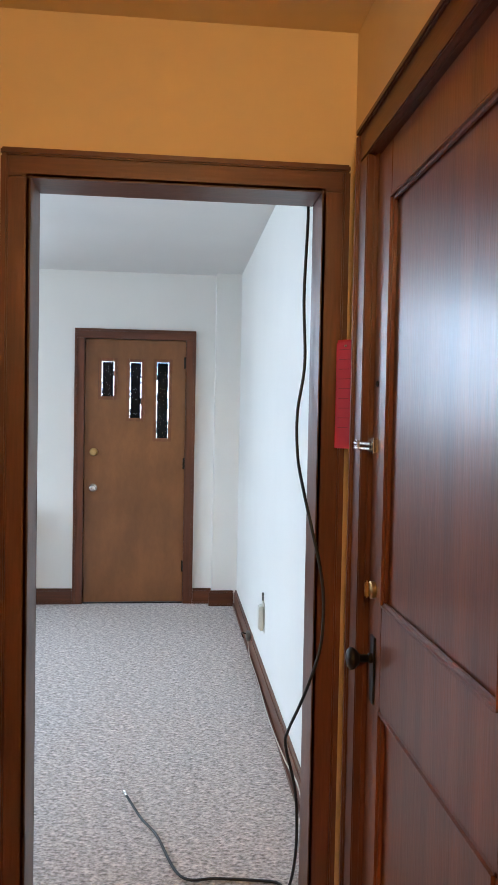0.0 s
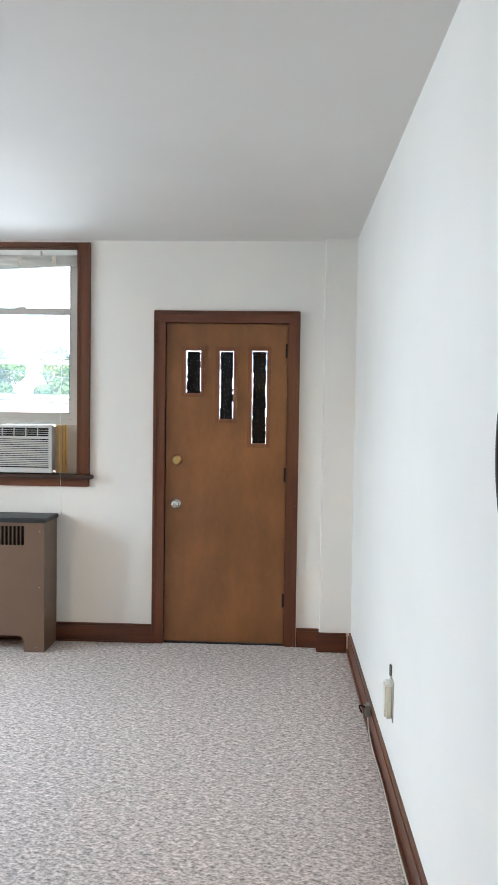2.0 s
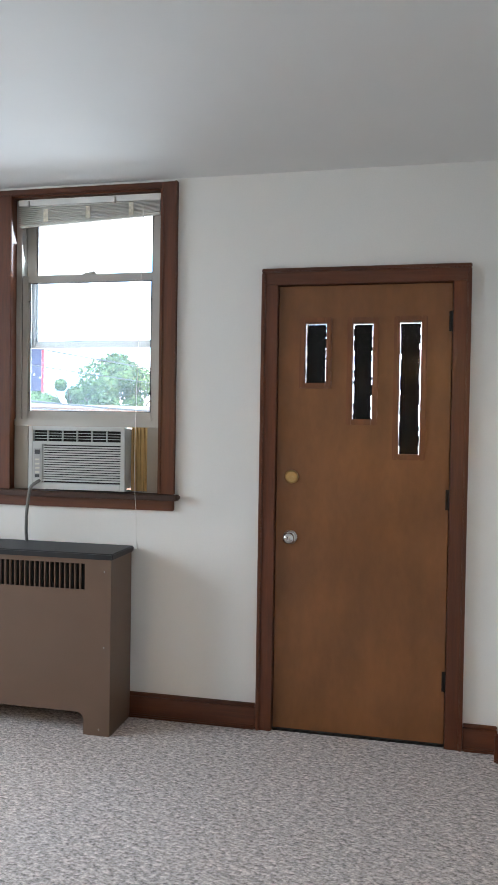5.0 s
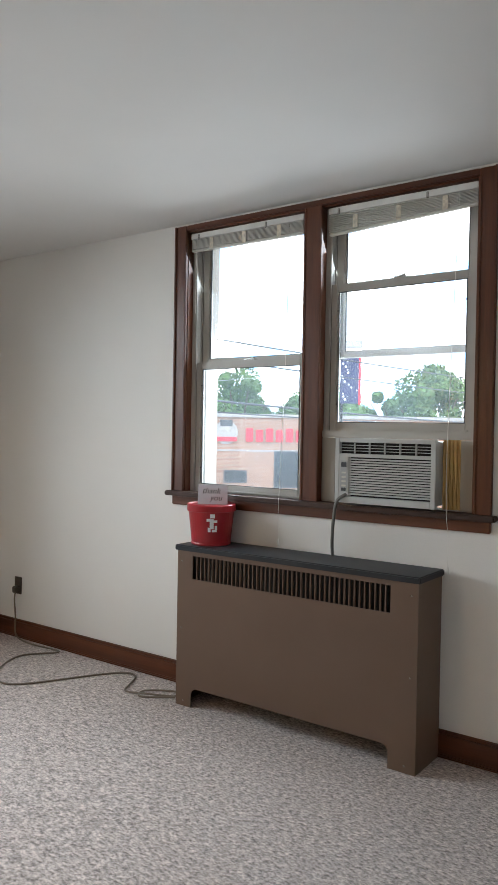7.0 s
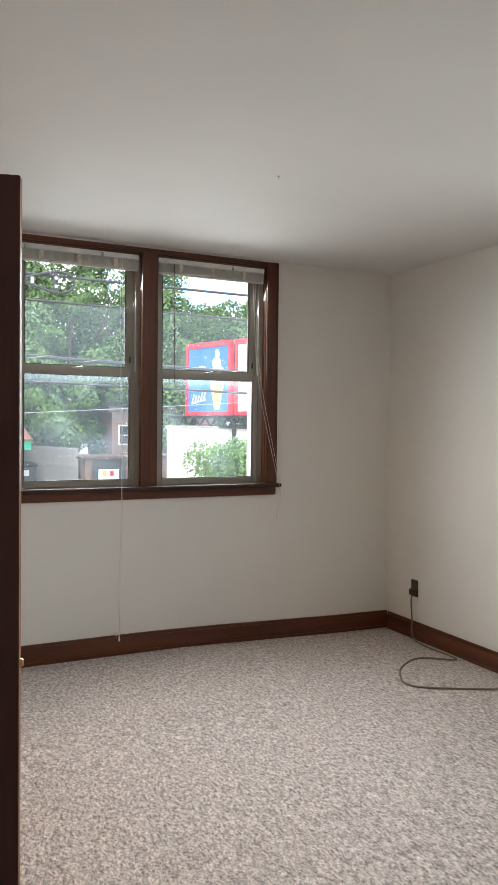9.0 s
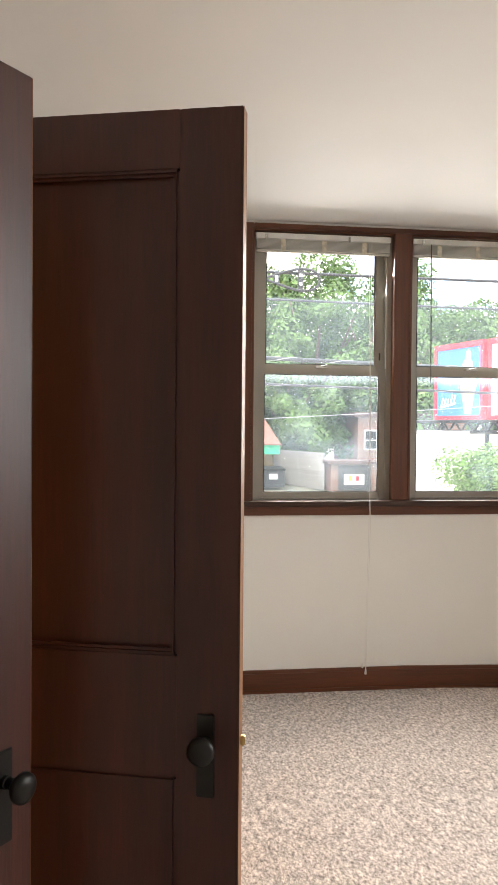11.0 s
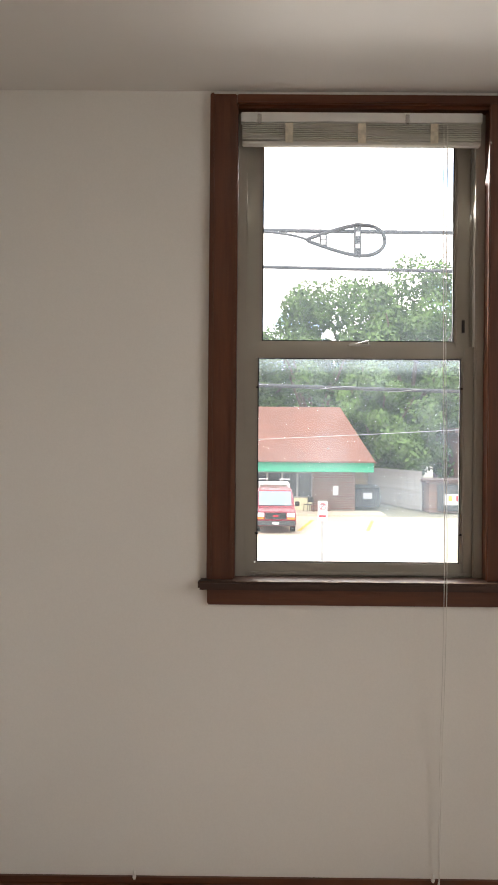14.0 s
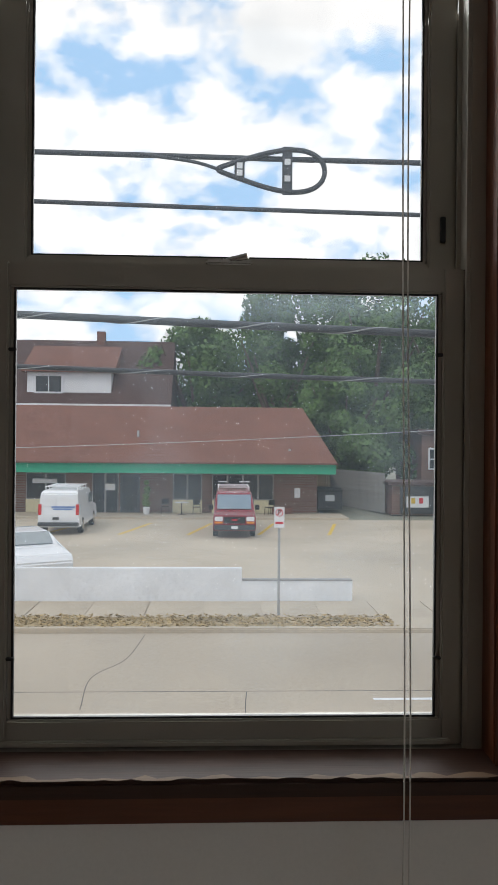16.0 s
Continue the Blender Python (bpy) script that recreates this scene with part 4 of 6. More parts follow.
wall_plate(pose(-3.30, SOUTH, 0.60, 0, 0, 180), "ivory duplex wall outlet", PLATE)
wall_plate(pose(-3.14, SOUTH, 0.60, 0, 0, 180), "ivory duplex wall outlet", PLATE)


for y in (3.19, 4.09):
    hook = thing("cord_clip", pose(WEST + 0.011, y, 0.118 + rise(WEST, y)), "small white cord clip on the baseboard", "clip", "cord clips on the baseboard")
    part("body", lathe(bmesh.new(), [(0.004, 0.0), (0.006, 0.006), (0.004, 0.018), (0.002, 0.024)], pose(0.004, 0, 0), 10), CORD, hook)


def adapter():
    a = thing("plug_adapter", pose(EAST, 4.30, 0.38, 0, 0, -90), "white plug-in power adapter with a short dark stub", "adapter")
    part("body", boxed(-0.035, 0.035, -0.032, 0, -0.075, 0.06, 0.008), PLATE, a)
    part("cover_plate", boxed(-0.045, 0.045, -0.004, 0, -0.085, 0.075, 0.002), PLATE, a)
    part("stub", boxed(-0.022, -0.010, -0.010, 0.0, 0.077, 0.125, 0.003), GREY_CORD, a)


adapter()
jack = thing("phone_jack", pose(EAST - 0.016, 4.85, 0.10, 0, 0, -90), "small grey cable jack on the baseboard", "jack")
part("body", boxed(-0.025, 0.025, -0.022, 0, -0.02, 0.035, 0.004), GREY_CORD, jack)
part("stub", tube(bmesh.new(), smooth_line([(0.0, -0.02, 0.02), (0.01, -0.05, 0.03), (0.02, -0.04, 0.0)]), 0.004), IRON, jack)
wire = thing("baseboard_wire", pose(EAST - 0.03, 3.6, 0.0), "thin pale cable lying along the baseboard", "cable")
part("cable", tube(bmesh.new(), smooth_line([(0.008, 1.33, 0.10), (0.0, 1.1, 0.03), (0.004, 0.7, 0.022), (-0.004, 0.2, 0.026), (0.002, -0.3, 0.05), (0.006, -0.6, 0.09), (0.0, -0.85, 0.04), (0.0, -1.1, 0.022)]), 0.003), PLATE, wire, soft=True)

black_cord = thing("hanging_cable", pose(0.96, STEP + 0.02, 0.0), "black coaxial cable hanging beside the cased opening", "cable")
part("cable", tube(bmesh.new(), smooth_line([(0.014, 0.03, 2.10), (0.012, 0.0, 2.03), (0.0, -0.03, 1.80), (0.006, -0.03, 1.61), (-0.012, -0.03, 1.47), (-0.012, -0.05, 1.345), (-0.006, -0.13, 1.25), (0.006, -0.178, 1.17), (0.035, -0.188, 1.04), (0.044, -0.188, 0.945), (0.038, -0.188, 0.84), (0.010, -0.182, 0.74), (-0.008, -0.14, 0.66), (-0.024, -0.06, 0.56), (-0.026, -0.03, 0.50), (0.006, -0.03, 0.36), (0.012, -0.02, 0.18), (0.0, 0.05, 0.02), (-0.03, 0.115, 0.006), (-0.20, 0.145, 0.006), (-0.32, 0.165, 0.006), (-0.40, 0.40, 0.006), (-0.46, 0.52, 0.006), (-0.52, 0.67, 0.012)], 10), 0.0045), BLACK, black_cord, soft=True)
part("connector", rod(bmesh.new(), (-0.52, 0.665, 0.012), (-0.532, 0.70, 0.014), 0.006), STEEL, black_cord, "steel screw connector")

cord_line = lambda pts: [(x, y, z + rise(x - 3.0, y + 5.8)) for x, y, z in pts]
floor_cord = thing("extension_cord", pose(-3.0, 5.8, 0.0), "brown extension cord lying loose on the carpet by the wall", "cord")
part("cable", tube(bmesh.new(), smooth_line(cord_line([(-0.735, 0.295, 0.33), (-0.72, 0.26, 0.28), (-0.735, 0.28, 0.14), (-0.70, 0.26, 0.03), (-0.55, 0.24, 0.006), (-0.30, 0.25, 0.006), (-0.24, 0.22, 0.006), (-0.35, 0.04, 0.006), (-0.25, -0.17, 0.006), (-0.10, -0.30, 0.006), (0.02, -0.345, 0.006), (0.12, -0.25, 0.006), (0.28, 0.10, 0.006), (0.38, 0.22, 0.006), (0.47, 0.20, 0.006), (0.54, 0.08, 0.006), (0.60, 0.00, 0.008), (0.75, 0.02, 0.02), (0.86, 0.10, 0.012), (0.80, 0.16, 0.008), (0.68, 0.06, 0.012), (0.74, -0.03, 0.018), (0.88, 0.08, 0.016)]), 10), 0.0055), TAN_CORD, floor_cord, soft=True)
part("plug", boxed(-0.76, -0.71, 0.265, 0.300, 0.30, 0.345, 0.006), BROWN_PLATE, floor_cord)

paper = thing("red_folder", pose(1.055, HALL - 0.03, 1.52), "folded red paper hung in the corner beside the door", "paper")
part("front_leaf", boxed(0.0, 0.066, -0.002, 0.0, -0.145, 0.138, 0.0008, pose(-0.026, 0, 0, 0, 0, -50)), RED_PAPER, paper)
part("back_leaf", boxed(0.0, 0.060, 0.003, 0.005, -0.140, 0.146, 0.0008, pose(-0.026, 0, 0, 0, 0, -42)), RED_PAPER, paper)
for i in range(9):
    part("print_line", boxed(0.010, 0.056 - 0.006 * (i % 3), -0.0026, -0.0021, 0.118 - 0.026 * i, 0.1195 - 0.026 * i, 0, pose(-0.026, 0, 0, 0, 0, -50)), PRINT_RED, paper)
part("tack", lathe(bmesh.new(), [(0.004, 0), (0.004, 0.003), (0.002, 0.006)], pose(-0.006, -0.024, 0.128, 90, 0, -50), 10), STEEL, paper)

hook = thing("ceiling_hook", pose(-2.556, 4.378, CEIL) @ Matrix.Scale(0.6, 4), "small steel hook screwed into the ceiling", "hook")
part("rose", lathe(bmesh.new(), [(0.012, 0), (0.012, -0.003), (0.005, -0.006)][::-1], None, 12), STEEL, hook)
part("hook_wire", tube(bmesh.new(), smooth_line([(0, 0, -0.004), (0, 0, -0.018), (0.008, 0, -0.026), (0.014, 0, -0.018)]), 0.002, 6), STEEL, hook, soft=True)

fixture = thing("ceiling_light", pose(0.6, -0.5, CEIL - 0.055), "lit opal glass hall ceiling light with a brass base", "ceiling light")
part("base", lathe(bmesh.new(), [(0.10, 0), (0.10, -0.02), (0.07, -0.03)][::-1], None, 32), BRASS, fixture)
part("shade", lathe(bmesh.new(), [(0.08, -0.03), (0.13, -0.06), (0.135, -0.09), (0.09, -0.13), (0.02, -0.145)][::-1], None, 32), SHADE_GLASS, fixture)


# ---- outdoors ----
CONCRETE = material("pale_concrete", (0.45, 0.385, 0.30), 0.9, vary=0.12, scale=0.25, grain=0.08, grain_scale=8, bump=0.1, bump_scale=20)
ROAD = material("worn_asphalt", (0.42, 0.36, 0.285), 0.9, vary=0.12, scale=0.2, grain=0.08, grain_scale=12, bump=0.1, bump_scale=30)
TAR = material("tar_seam", (0.10, 0.095, 0.09), 0.7)
DRY_GRASS = material("dry_grass", (0.33, 0.255, 0.145), 0.95, vary=0.3, scale=1.5, grain=0.3, grain_scale=30)
EARTH = material("far_ground", (0.22, 0.22, 0.17), 0.95, vary=0.2, scale=0.05)
YELLOW = material("yellow_road_paint", (0.62, 0.42, 0.06), 0.8)
WHITE_PAINT = material("white_masonry_paint", (0.72, 0.73, 0.75), 0.8, vary=0.08, scale=1.0, grain=0.05, grain_scale=9)
SHINGLE = material("brown_shingles", (0.175, 0.078, 0.056), 0.95, vary=0.12, scale=0.5, grain=0.18, grain_scale=9, stretch=(1, 1, 3))
DARK_SHINGLE = material("dark_brown_shingles", (0.085, 0.05, 0.045), 0.95, vary=0.12, scale=0.5, grain=0.18, grain_scale=9)
GREEN = material("green_fascia_paint", (0.012, 0.34, 0.20), 0.5, vary=0.06)
RED_BRICK = brickwork("red_brick", (0.24, 0.085, 0.06), (0.18, 0.06, 0.045), (0.22, 0.17, 0.14), 1.0)
TAN_BRICK = brickwork("tan_brick", (0.36, 0.205, 0.14), (0.29, 0.155, 0.105), (0.33, 0.27, 0.22), 1.0)
SHOP_GLASS = material("dark_shop_glass", (0.03, 0.035, 0.04), 0.08, bump=0)
CREAM = material("cream_panel", (0.68, 0.62, 0.42), 0.7)
TREE_LEAF = material("tree_leaves", (0.085, 0.155, 0.04), 0.7, vary=0.3, scale=0.4, bump=0, island=0.45)
BUSH_LEAF = material("bush_leaves", (0.11, 0.21, 0.05), 0.7, vary=0.25, scale=1.0, bump=0, island=0.4)
BARK = material("bark", (0.12, 0.09, 0.065), 0.95, vary=0.2, scale=3, bump=0.5, bump_scale=12)
CAR_WHITE = material("white_car_paint", (0.75, 0.76, 0.78), 0.25, bump=0, vary=0.02, coat=0.6)
CAR_RED = material("dark_red_car_paint", (0.22, 0.018, 0.03), 0.25, bump=0, vary=0.03, coat=0.6)
# pale, part-metal base paints in the sky's reflection
CAR_GLASS = material("car_glass", (0.30, 0.34, 0.36), 0.08, 0.45, bump=0)
TYRE = material("tyre_rubber", (0.018, 0.018, 0.018), 0.8)
AMBER = material("amber_lens", (0.75, 0.22, 0.02), 0.3, bump=0)
RED_LENS = material("red_lens", (0.55, 0.02, 0.02), 0.3, bump=0)
CABLE = material("weathered_cable", (0.045, 0.048, 0.055), 0.6)
GALV = material("galvanised_steel", (0.42, 0.43, 0.44), 0.45, 0.7)
SIGN_RED = material("sign_red", (0.55, 0.02, 0.04), 0.5, bump=0)
SIGN_BLUE = material("billboard_blue", (0.03, 0.16, 0.50), 0.5, vary=0.15, scale=0.5, bump=0)
FENCE_GREY = material("weathered_grey_boards", (0.30, 0.29, 0.28), 0.9, vary=0.15)
FENCE_TAN = material("tan_boards", (0.40, 0.28, 0.17), 0.9, vary=0.15)
STUCCO = material("white_stucco", (0.74, 0.72, 0.66), 0.9, vary=0.05, scale=0.6)

single("ground", boxed(-900, 900, -900, 900, GROUND - 1.0, GROUND - 0.06), EARTH, "wide flat ground reaching the horizon", "ground", "structure")
single("road", boxed(-20.5, -5.2, -120, 140, GROUND - 0.2, GROUND - 0.02), ROAD, "pale worn asphalt street", "road", "structure")
single("road_crossing", boxed(-5.2, 90, 9.5, 24, GROUND - 0.2, GROUND - 0.024), ROAD, "pale worn asphalt side street", "road", "structure")
single("kerb", boxed(-20.75, -20.5, -120, 140, GROUND - 0.2, GROUND + 0.09, 0.03), CONCRETE, "low concrete kerb along the street", "kerb", "structure")
single("grass_verge", boxed(-21.7, -20.751, -40, 7.6, GROUND - 0.2, GROUND + 0.085), DRY_GRASS, "strip of dry brown grass beside the kerb", "grass", "structure")
walk_way = single("pavement", boxed(-23.6, -21.701, -120, 140, GROUND - 0.2, GROUND + 0.06), CONCRETE, "pale concrete pavement", "pavement", "structure")
single("pavement_apron", boxed(-21.7, -20.751, 7.601, 60, GROUND - 0.2, GROUND + 0.078), CONCRETE, "concrete driveway apron", "pavement", "structure")
single("parking_lot", boxed(-46.2, -23.601, -60, 40, GROUND - 0.2, GROUND + 0.02), CONCRETE, "pale concrete parking lot", "parking lot", "structure")
single("walkway", boxed(-49, -46.2, -60, 11.5, GROUND - 0.2, GROUND + 0.14), CONCRETE, "raised concrete walkway before the shops", "pavement", "structure")
single("near_pavement", boxed(-5.2, -4.4, -120, 140, GROUND - 0.2, GROUND + 0.06), CONCRETE, "pale concrete pavement", "pavement", "structure")
single("lower_storey", boxed(WEST - 0.28, EAST + 0.28, -1.5, NORTH + 0.28, GROUND - 0.1, -0.251), RED_BRICK, "brick ground floor below the room", "wall", "structure")

for y0 in (-3.9, -0.3, 3.0, 6.4, 9.8):
    bm = boxed(-0.09, 0.09, -2.6, 2.6, 0, 0.006)
    single("parking_line", bm, YELLOW, "worn yellow parking bay line", "road marking", "structure", pose(-41.5, y0, GROUND + 0.021, 0, 0, 90 - 12), group="parking bay lines")
for pts in ([(-17.0, -3.0), (-17.6, -2.2), (-19.2, -1.6), (-20.4, -1.2)], [(-15.5, 1.6), (-17.2, 1.5), (-18.4, 2.0), (-20.3, 2.2)], [(-13.8, 4.5), (-15.2, 4.35), (-16.4, 4.4)], [(-16.35, -30), (-16.4, 0), (-16.35, 30)]):
    single("tar_seam", tube(bmesh.new(), smooth_line([(x, y, GROUND - 0.028) for x, y in pts], 6), 0.013, 6), TAR, "dark tar-filled crack in the street", "crack", "structure")
single("stop_line", boxed(-16.0, -15.9, 6.6, 9.5, GROUND - 0.02, GROUND - 0.015), WHITE_PAINT, "white painted road line", "road marking", "structure")

tuft = np.random.default_rng(9)
verts_, faces_ = [], []
for _ in range(5200):
    gx, gy = -21.23 + 0.62 * tuft.standard_normal() * 0.75, tuft.uniform(-14, 8.2)
    if not -21.95 < gx < -20.66:
        continue
    for _ in range(2):
        a_, h_, w_ = tuft.uniform(0, 6.283), tuft.uniform(0.012, 0.05), tuft.uniform(0.02, 0.07)
        k_ = len(verts_)
        verts_ += [(gx - w_ * math.cos(a_), gy - w_ * math.sin(a_), GROUND + 0.08), (gx + w_ * math.cos(a_), gy + w_ * math.sin(a_), GROUND + 0.08),
                   (gx + tuft.uniform(-0.08, 0.08), gy + tuft.uniform(-0.08, 0.08), GROUND + 0.08 + h_)]
        faces_.append((k_, k_ + 1, k_ + 2))
grass_data = bpy.data.meshes.new("grass_tufts")
grass_data.from_pydata(verts_, [], faces_)
grass_data.materials.append(material("dry_grass_blades", (0.36, 0.27, 0.14), 0.95, vary=0.3, scale=1.2, bump=0, island=0.4))
tagged(new("grass_tufts", grass_data), "ragged dry brown grass tufts along the kerb", "grass", kind="stuff")
slab_mesh = mesh_of("slab", boxed(-0.94, 0.94, -0.735, 0.735, -0.02, 0.0, 0.008), CONCRETE)
for i in range(48):
    slab_ = new("slab", slab_mesh)
    slab_.parent = walk_way
    slab_.location = (-22.65, -30 + 1.49 * i, GROUND + 0.084 - 0.004 * (i % 3))
barrier = thing("low_wall", pose(-23.9, 0, GROUND), "low white-painted stepped masonry wall along the pavement", "wall")
part("tall_section", boxed(-0.1, 0.1, -40, 4.55, 0, 0.95, 0.015), WHITE_PAINT, barrier)
part("low_section", boxed(-0.1, 0.1, 4.551, 7.65, 0, 0.60, 0.015), WHITE_PAINT, barrier)
part("capping", boxed(-0.12, 0.12, 4.551, 7.65, 0.601, 0.64, 0.01), FENCE_GREY, barrier)


def strip_shop():
    """The long low shop: brick wall with shopfronts, green fascia, brown hipped roof."""
    s = thing("shop_building", pose(-49, 0, GROUND), "long low brick shop with brown shingle roof and green fascia", "building")
    y0, y1, h = -24.0, 10.0, 3.0
    part("wall", boxed(-14, 0, y0, y1, 0, h + 0.3), RED_BRICK, s)
    part("fascia", boxed(1.6, 1.75, y0 - 0.6, y1 + 0.9, 2.62, 3.22, 0.02), GREEN, s)
    part("fascia_return", boxed(-14, 1.6, y1 + 0.75, y1 + 0.9, 2.62, 3.22, 0.02), GREEN, s)
    part("soffit", boxed(-14, 1.6, y0 - 0.6, y1 + 0.75, 2.9, 2.94), WHITE_PAINT, s)
    bm = bmesh.new()
    pts = [(1.95, y0, 3.2), (1.95, y1 + 1.0, 3.2), (-16, y1 + 1.0, 3.2), (-16, y0, 3.2), (-6.0, y0, 6.95), (-6.0, y1 - 0.3, 6.95), (-9, y1 - 0.3, 6.95), (-9, y0, 6.95)]
    v = [bm.verts.new(p) for p in pts]
    for f in ((0, 1, 5, 4), (1, 2, 6, 5), (2, 3, 7, 6), (3, 0, 4, 7), (4, 5, 6, 7), (3, 2, 1, 0)):
        bm.faces.new([v[i] for i in f])
    roof = part("roof", bm, SHINGLE, s)
    part("gutter", boxed(1.9, 2.02, y0, y1 + 1.0, 3.2, 3.30, 0.02), material("brown_gutter", (0.16, 0.08, 0.06), 0.5), s)
    for y in (-1.2, 8.2):
        part("vent", rod(bmesh.new(), (-1.5 if y < 0 else 0.9, y, 4.0), (-1.5 if y < 0 else 0.9, y, 5.2 if y < 0 else 4.1), 0.08), GALV, roof)
    def front(a, b, z0, z1, panes, sill):
        w = part("shop_window", boxed(0.0, 0.06, a, b, z0, z1, 0.01), FENCE_GREY, s)
        step = (b - a) / panes
        for i in range(panes):
            part("pane", boxed(0.055, 0.075, a + step * i + 0.06, a + step * (i + 1) - 0.06, z0 + 0.06, z1 - 0.06), SHOP_GLASS, w)
        if sill:
            part("panel", boxed(0.0, 0.08, a, b, 0.1, z0 - 0.02), CREAM, s, "cream panel under the window")
    for a, b, n in ((-7.8, -5.4, 2), (1.1, 2.9, 2), (3.5, 7.3, 4), (-16, -12, 4), (-22, -18, 4)):
        front(a, b, 0.95, 2.55, n, True)
    front(-3.8, -2.2, 0.05, 2.6, 2, False)
    d = part("door", boxed(0.0, 0.05, -2.1, -0.9, 0.05, 2.5, 0.01), AC_DARK, s)
    part("glass", boxed(0.045, 0.06, -1.95, -1.05, 0.3, 2.35), SHOP_GLASS, d)
    part("notice", boxed(0.0, 0.04, 8.6, 8.95, 1.1, 1.7), WHITE_PAINT, s)
    part("bench_box", boxed(0.05, 0.5, 7.2, 8.4, 0.14, 0.5), RED_BRICK, s)
    part("sign_board", boxed(0.08, 0.12, -7.4, -5.9, 1.9, 2.2, 0.02), WHITE_PAINT, s, "white lettered sign board")
    part("poster", boxed(0.08, 0.09, -3.0, -2.4, 1.5, 1.9), WHITE_PAINT, s)


strip_shop()


def cafe_set(x, y):
    t = thing("cafe_table", pose(x, y, GROUND + 0.14), "small round white outdoor table on the walkway", "table")
    part("tabletop", lathe(bmesh.new(), [(0.42, 0.70), (0.43, 0.715), (0.42, 0.73), (0.1, 0.732)], None, 24), WHITE_PAINT, t)
    part("pedestal", rod(bmesh.new(), (0, 0, 0.02), (0, 0, 0.70), 0.03), IRON, t)
    part("foot", lathe(bmesh.new(), [(0.25, 0), (0.25, 0.015), (0.05, 0.03)], None, 20), IRON, t)


def cafe_chair(x, y, turn):
    c = thing("cafe_chair", pose(x, y, GROUND + 0.14, 0, 0, turn), "dark metal outdoor chair on the walkway", "chair", "chairs on the walkway")
    part("seat", boxed(-0.22, 0.22, -0.22, 0.22, 0.43, 0.46, 0.01), IRON, c)
    part("backrest", boxed(-0.22, 0.22, 0.20, 0.23, 0.60, 0.92, 0.01), IRON, c)
    for a in (-0.2, 0.2):
        for b in (-0.2, 0.21):
            part("leg", rod(bmesh.new(), (a * 1.1, b * 1.1, 0), (a, b, 0.44 if b < 0 else 0.9), 0.014), IRON, c)


cafe_set(-48.0, 1.7)
cafe_chair(-48.1, 0.7, 90)
cafe_chair(-48.0, 2.6, -90)
cafe_chair(-48.0, 7.0, -60)
planter = thing("planter", pose(-47.9, -1.0 + 0.6, GROUND + 0.14), "white pot with a slender shrub by the shop door", "planter")
part("pot", lathe(bmesh.new(), [(0.16, 0), (0.22, 0.4), (0.2, 0.42)], None, 16), WHITE_PAINT, planter)


def leaves(centres, radii, count, size, seed):
    """Many small leaf cards scattered in clumps, denser near each clump's skin."""
    r = np.random.default_rng(seed)
    verts, faces = [], []
    for c, rad in zip(centres, radii):
        d = r.normal(size=(count, 3))
        d /= np.linalg.norm(d, axis=1)[:, None]
        p = np.array(c) + d * rad * (0.55 + 0.5 * r.random((count, 1)) ** 0.5)
        u = r.normal(size=(count, 3))
        u /= np.linalg.norm(u, axis=1)[:, None]
        w = np.cross(u, d)
        w /= np.linalg.norm(w, axis=1)[:, None] + 1e-6
        s = size * (0.6 + 0.8 * r.random((count, 1)))
        quad = np.stack([p - u * s, p + w * s * 0.6, p + u * s, p - w * s * 0.6], 1).reshape(-1, 3)
        base = len(verts)
        verts.extend(map(tuple, quad))
        faces.extend((base + 4 * i, base + 4 * i + 1, base + 4 * i + 2, base + 4 * i + 3) for i in range(count))
    return verts, faces


def add_leaves(name, parent, mat, centres, radii, count, size, seed):
    verts, faces = leaves(centres, radii, count, size, seed)
    data = bpy.data.meshes.new(name)
    data.from_pydata(verts, [], faces)
    data.materials.append(mat)
    ob = new(name, data)
    ob.parent = parent
    return ob


add_leaves("foliage", planter, BUSH_LEAF, [(0, 0, 0.7), (0.05, 0, 1.1), (0, 0.05, 1.5), (0, 0, 1.9)], [0.25, 0.22, 0.2, 0.15], 60, 0.07, 2)


def tree(x, y, height, spread, seed, clumps=46):
    r = random.Random(seed)
    t = thing("tree", pose(x, y, GROUND - 0.06, 0, 0, 360 * r.random()), "large leafy green deciduous tree", "tree", "trees behind the shops")
    bm = bmesh.new()
    rod(bm, (0, 0, 0), (0.2, 0.1, height * 0.35), spread * 0.075, spread * 0.05, 10)
    for i in range(7):
        a, e = 2 * math.pi * i / 7 + r.random(), height * (0.6 + 0.25 * r.random())
        rod(bm, (0.2, 0.1, height * (0.25 + 0.1 * r.random())), (math.cos(a) * spread * 0.6, math.sin(a) * spread * 0.6, e), spread * 0.035, spread * 0.008, 7)
    part("trunk", bm, BARK, t)
    centres, radii = [], []
    for _ in range(clumps):
        a, q, z = r.random() * 6.283, r.random() ** 0.5, r.random()
        width_here = spread * (0.55 + 0.45 * math.sin(math.pi * min(1, 0.25 + 0.75 * z))) * (1 - 0.45 * z * z)
        centres.append((math.cos(a) * q * width_here, math.sin(a) * q * width_here, height * (0.16 + 0.80 * z)))
        radii.append(spread * (0.10 + 0.22 * r.random()))
    add_leaves("crown", t, TREE_LEAF, centres, radii, 560, 0.19, seed)


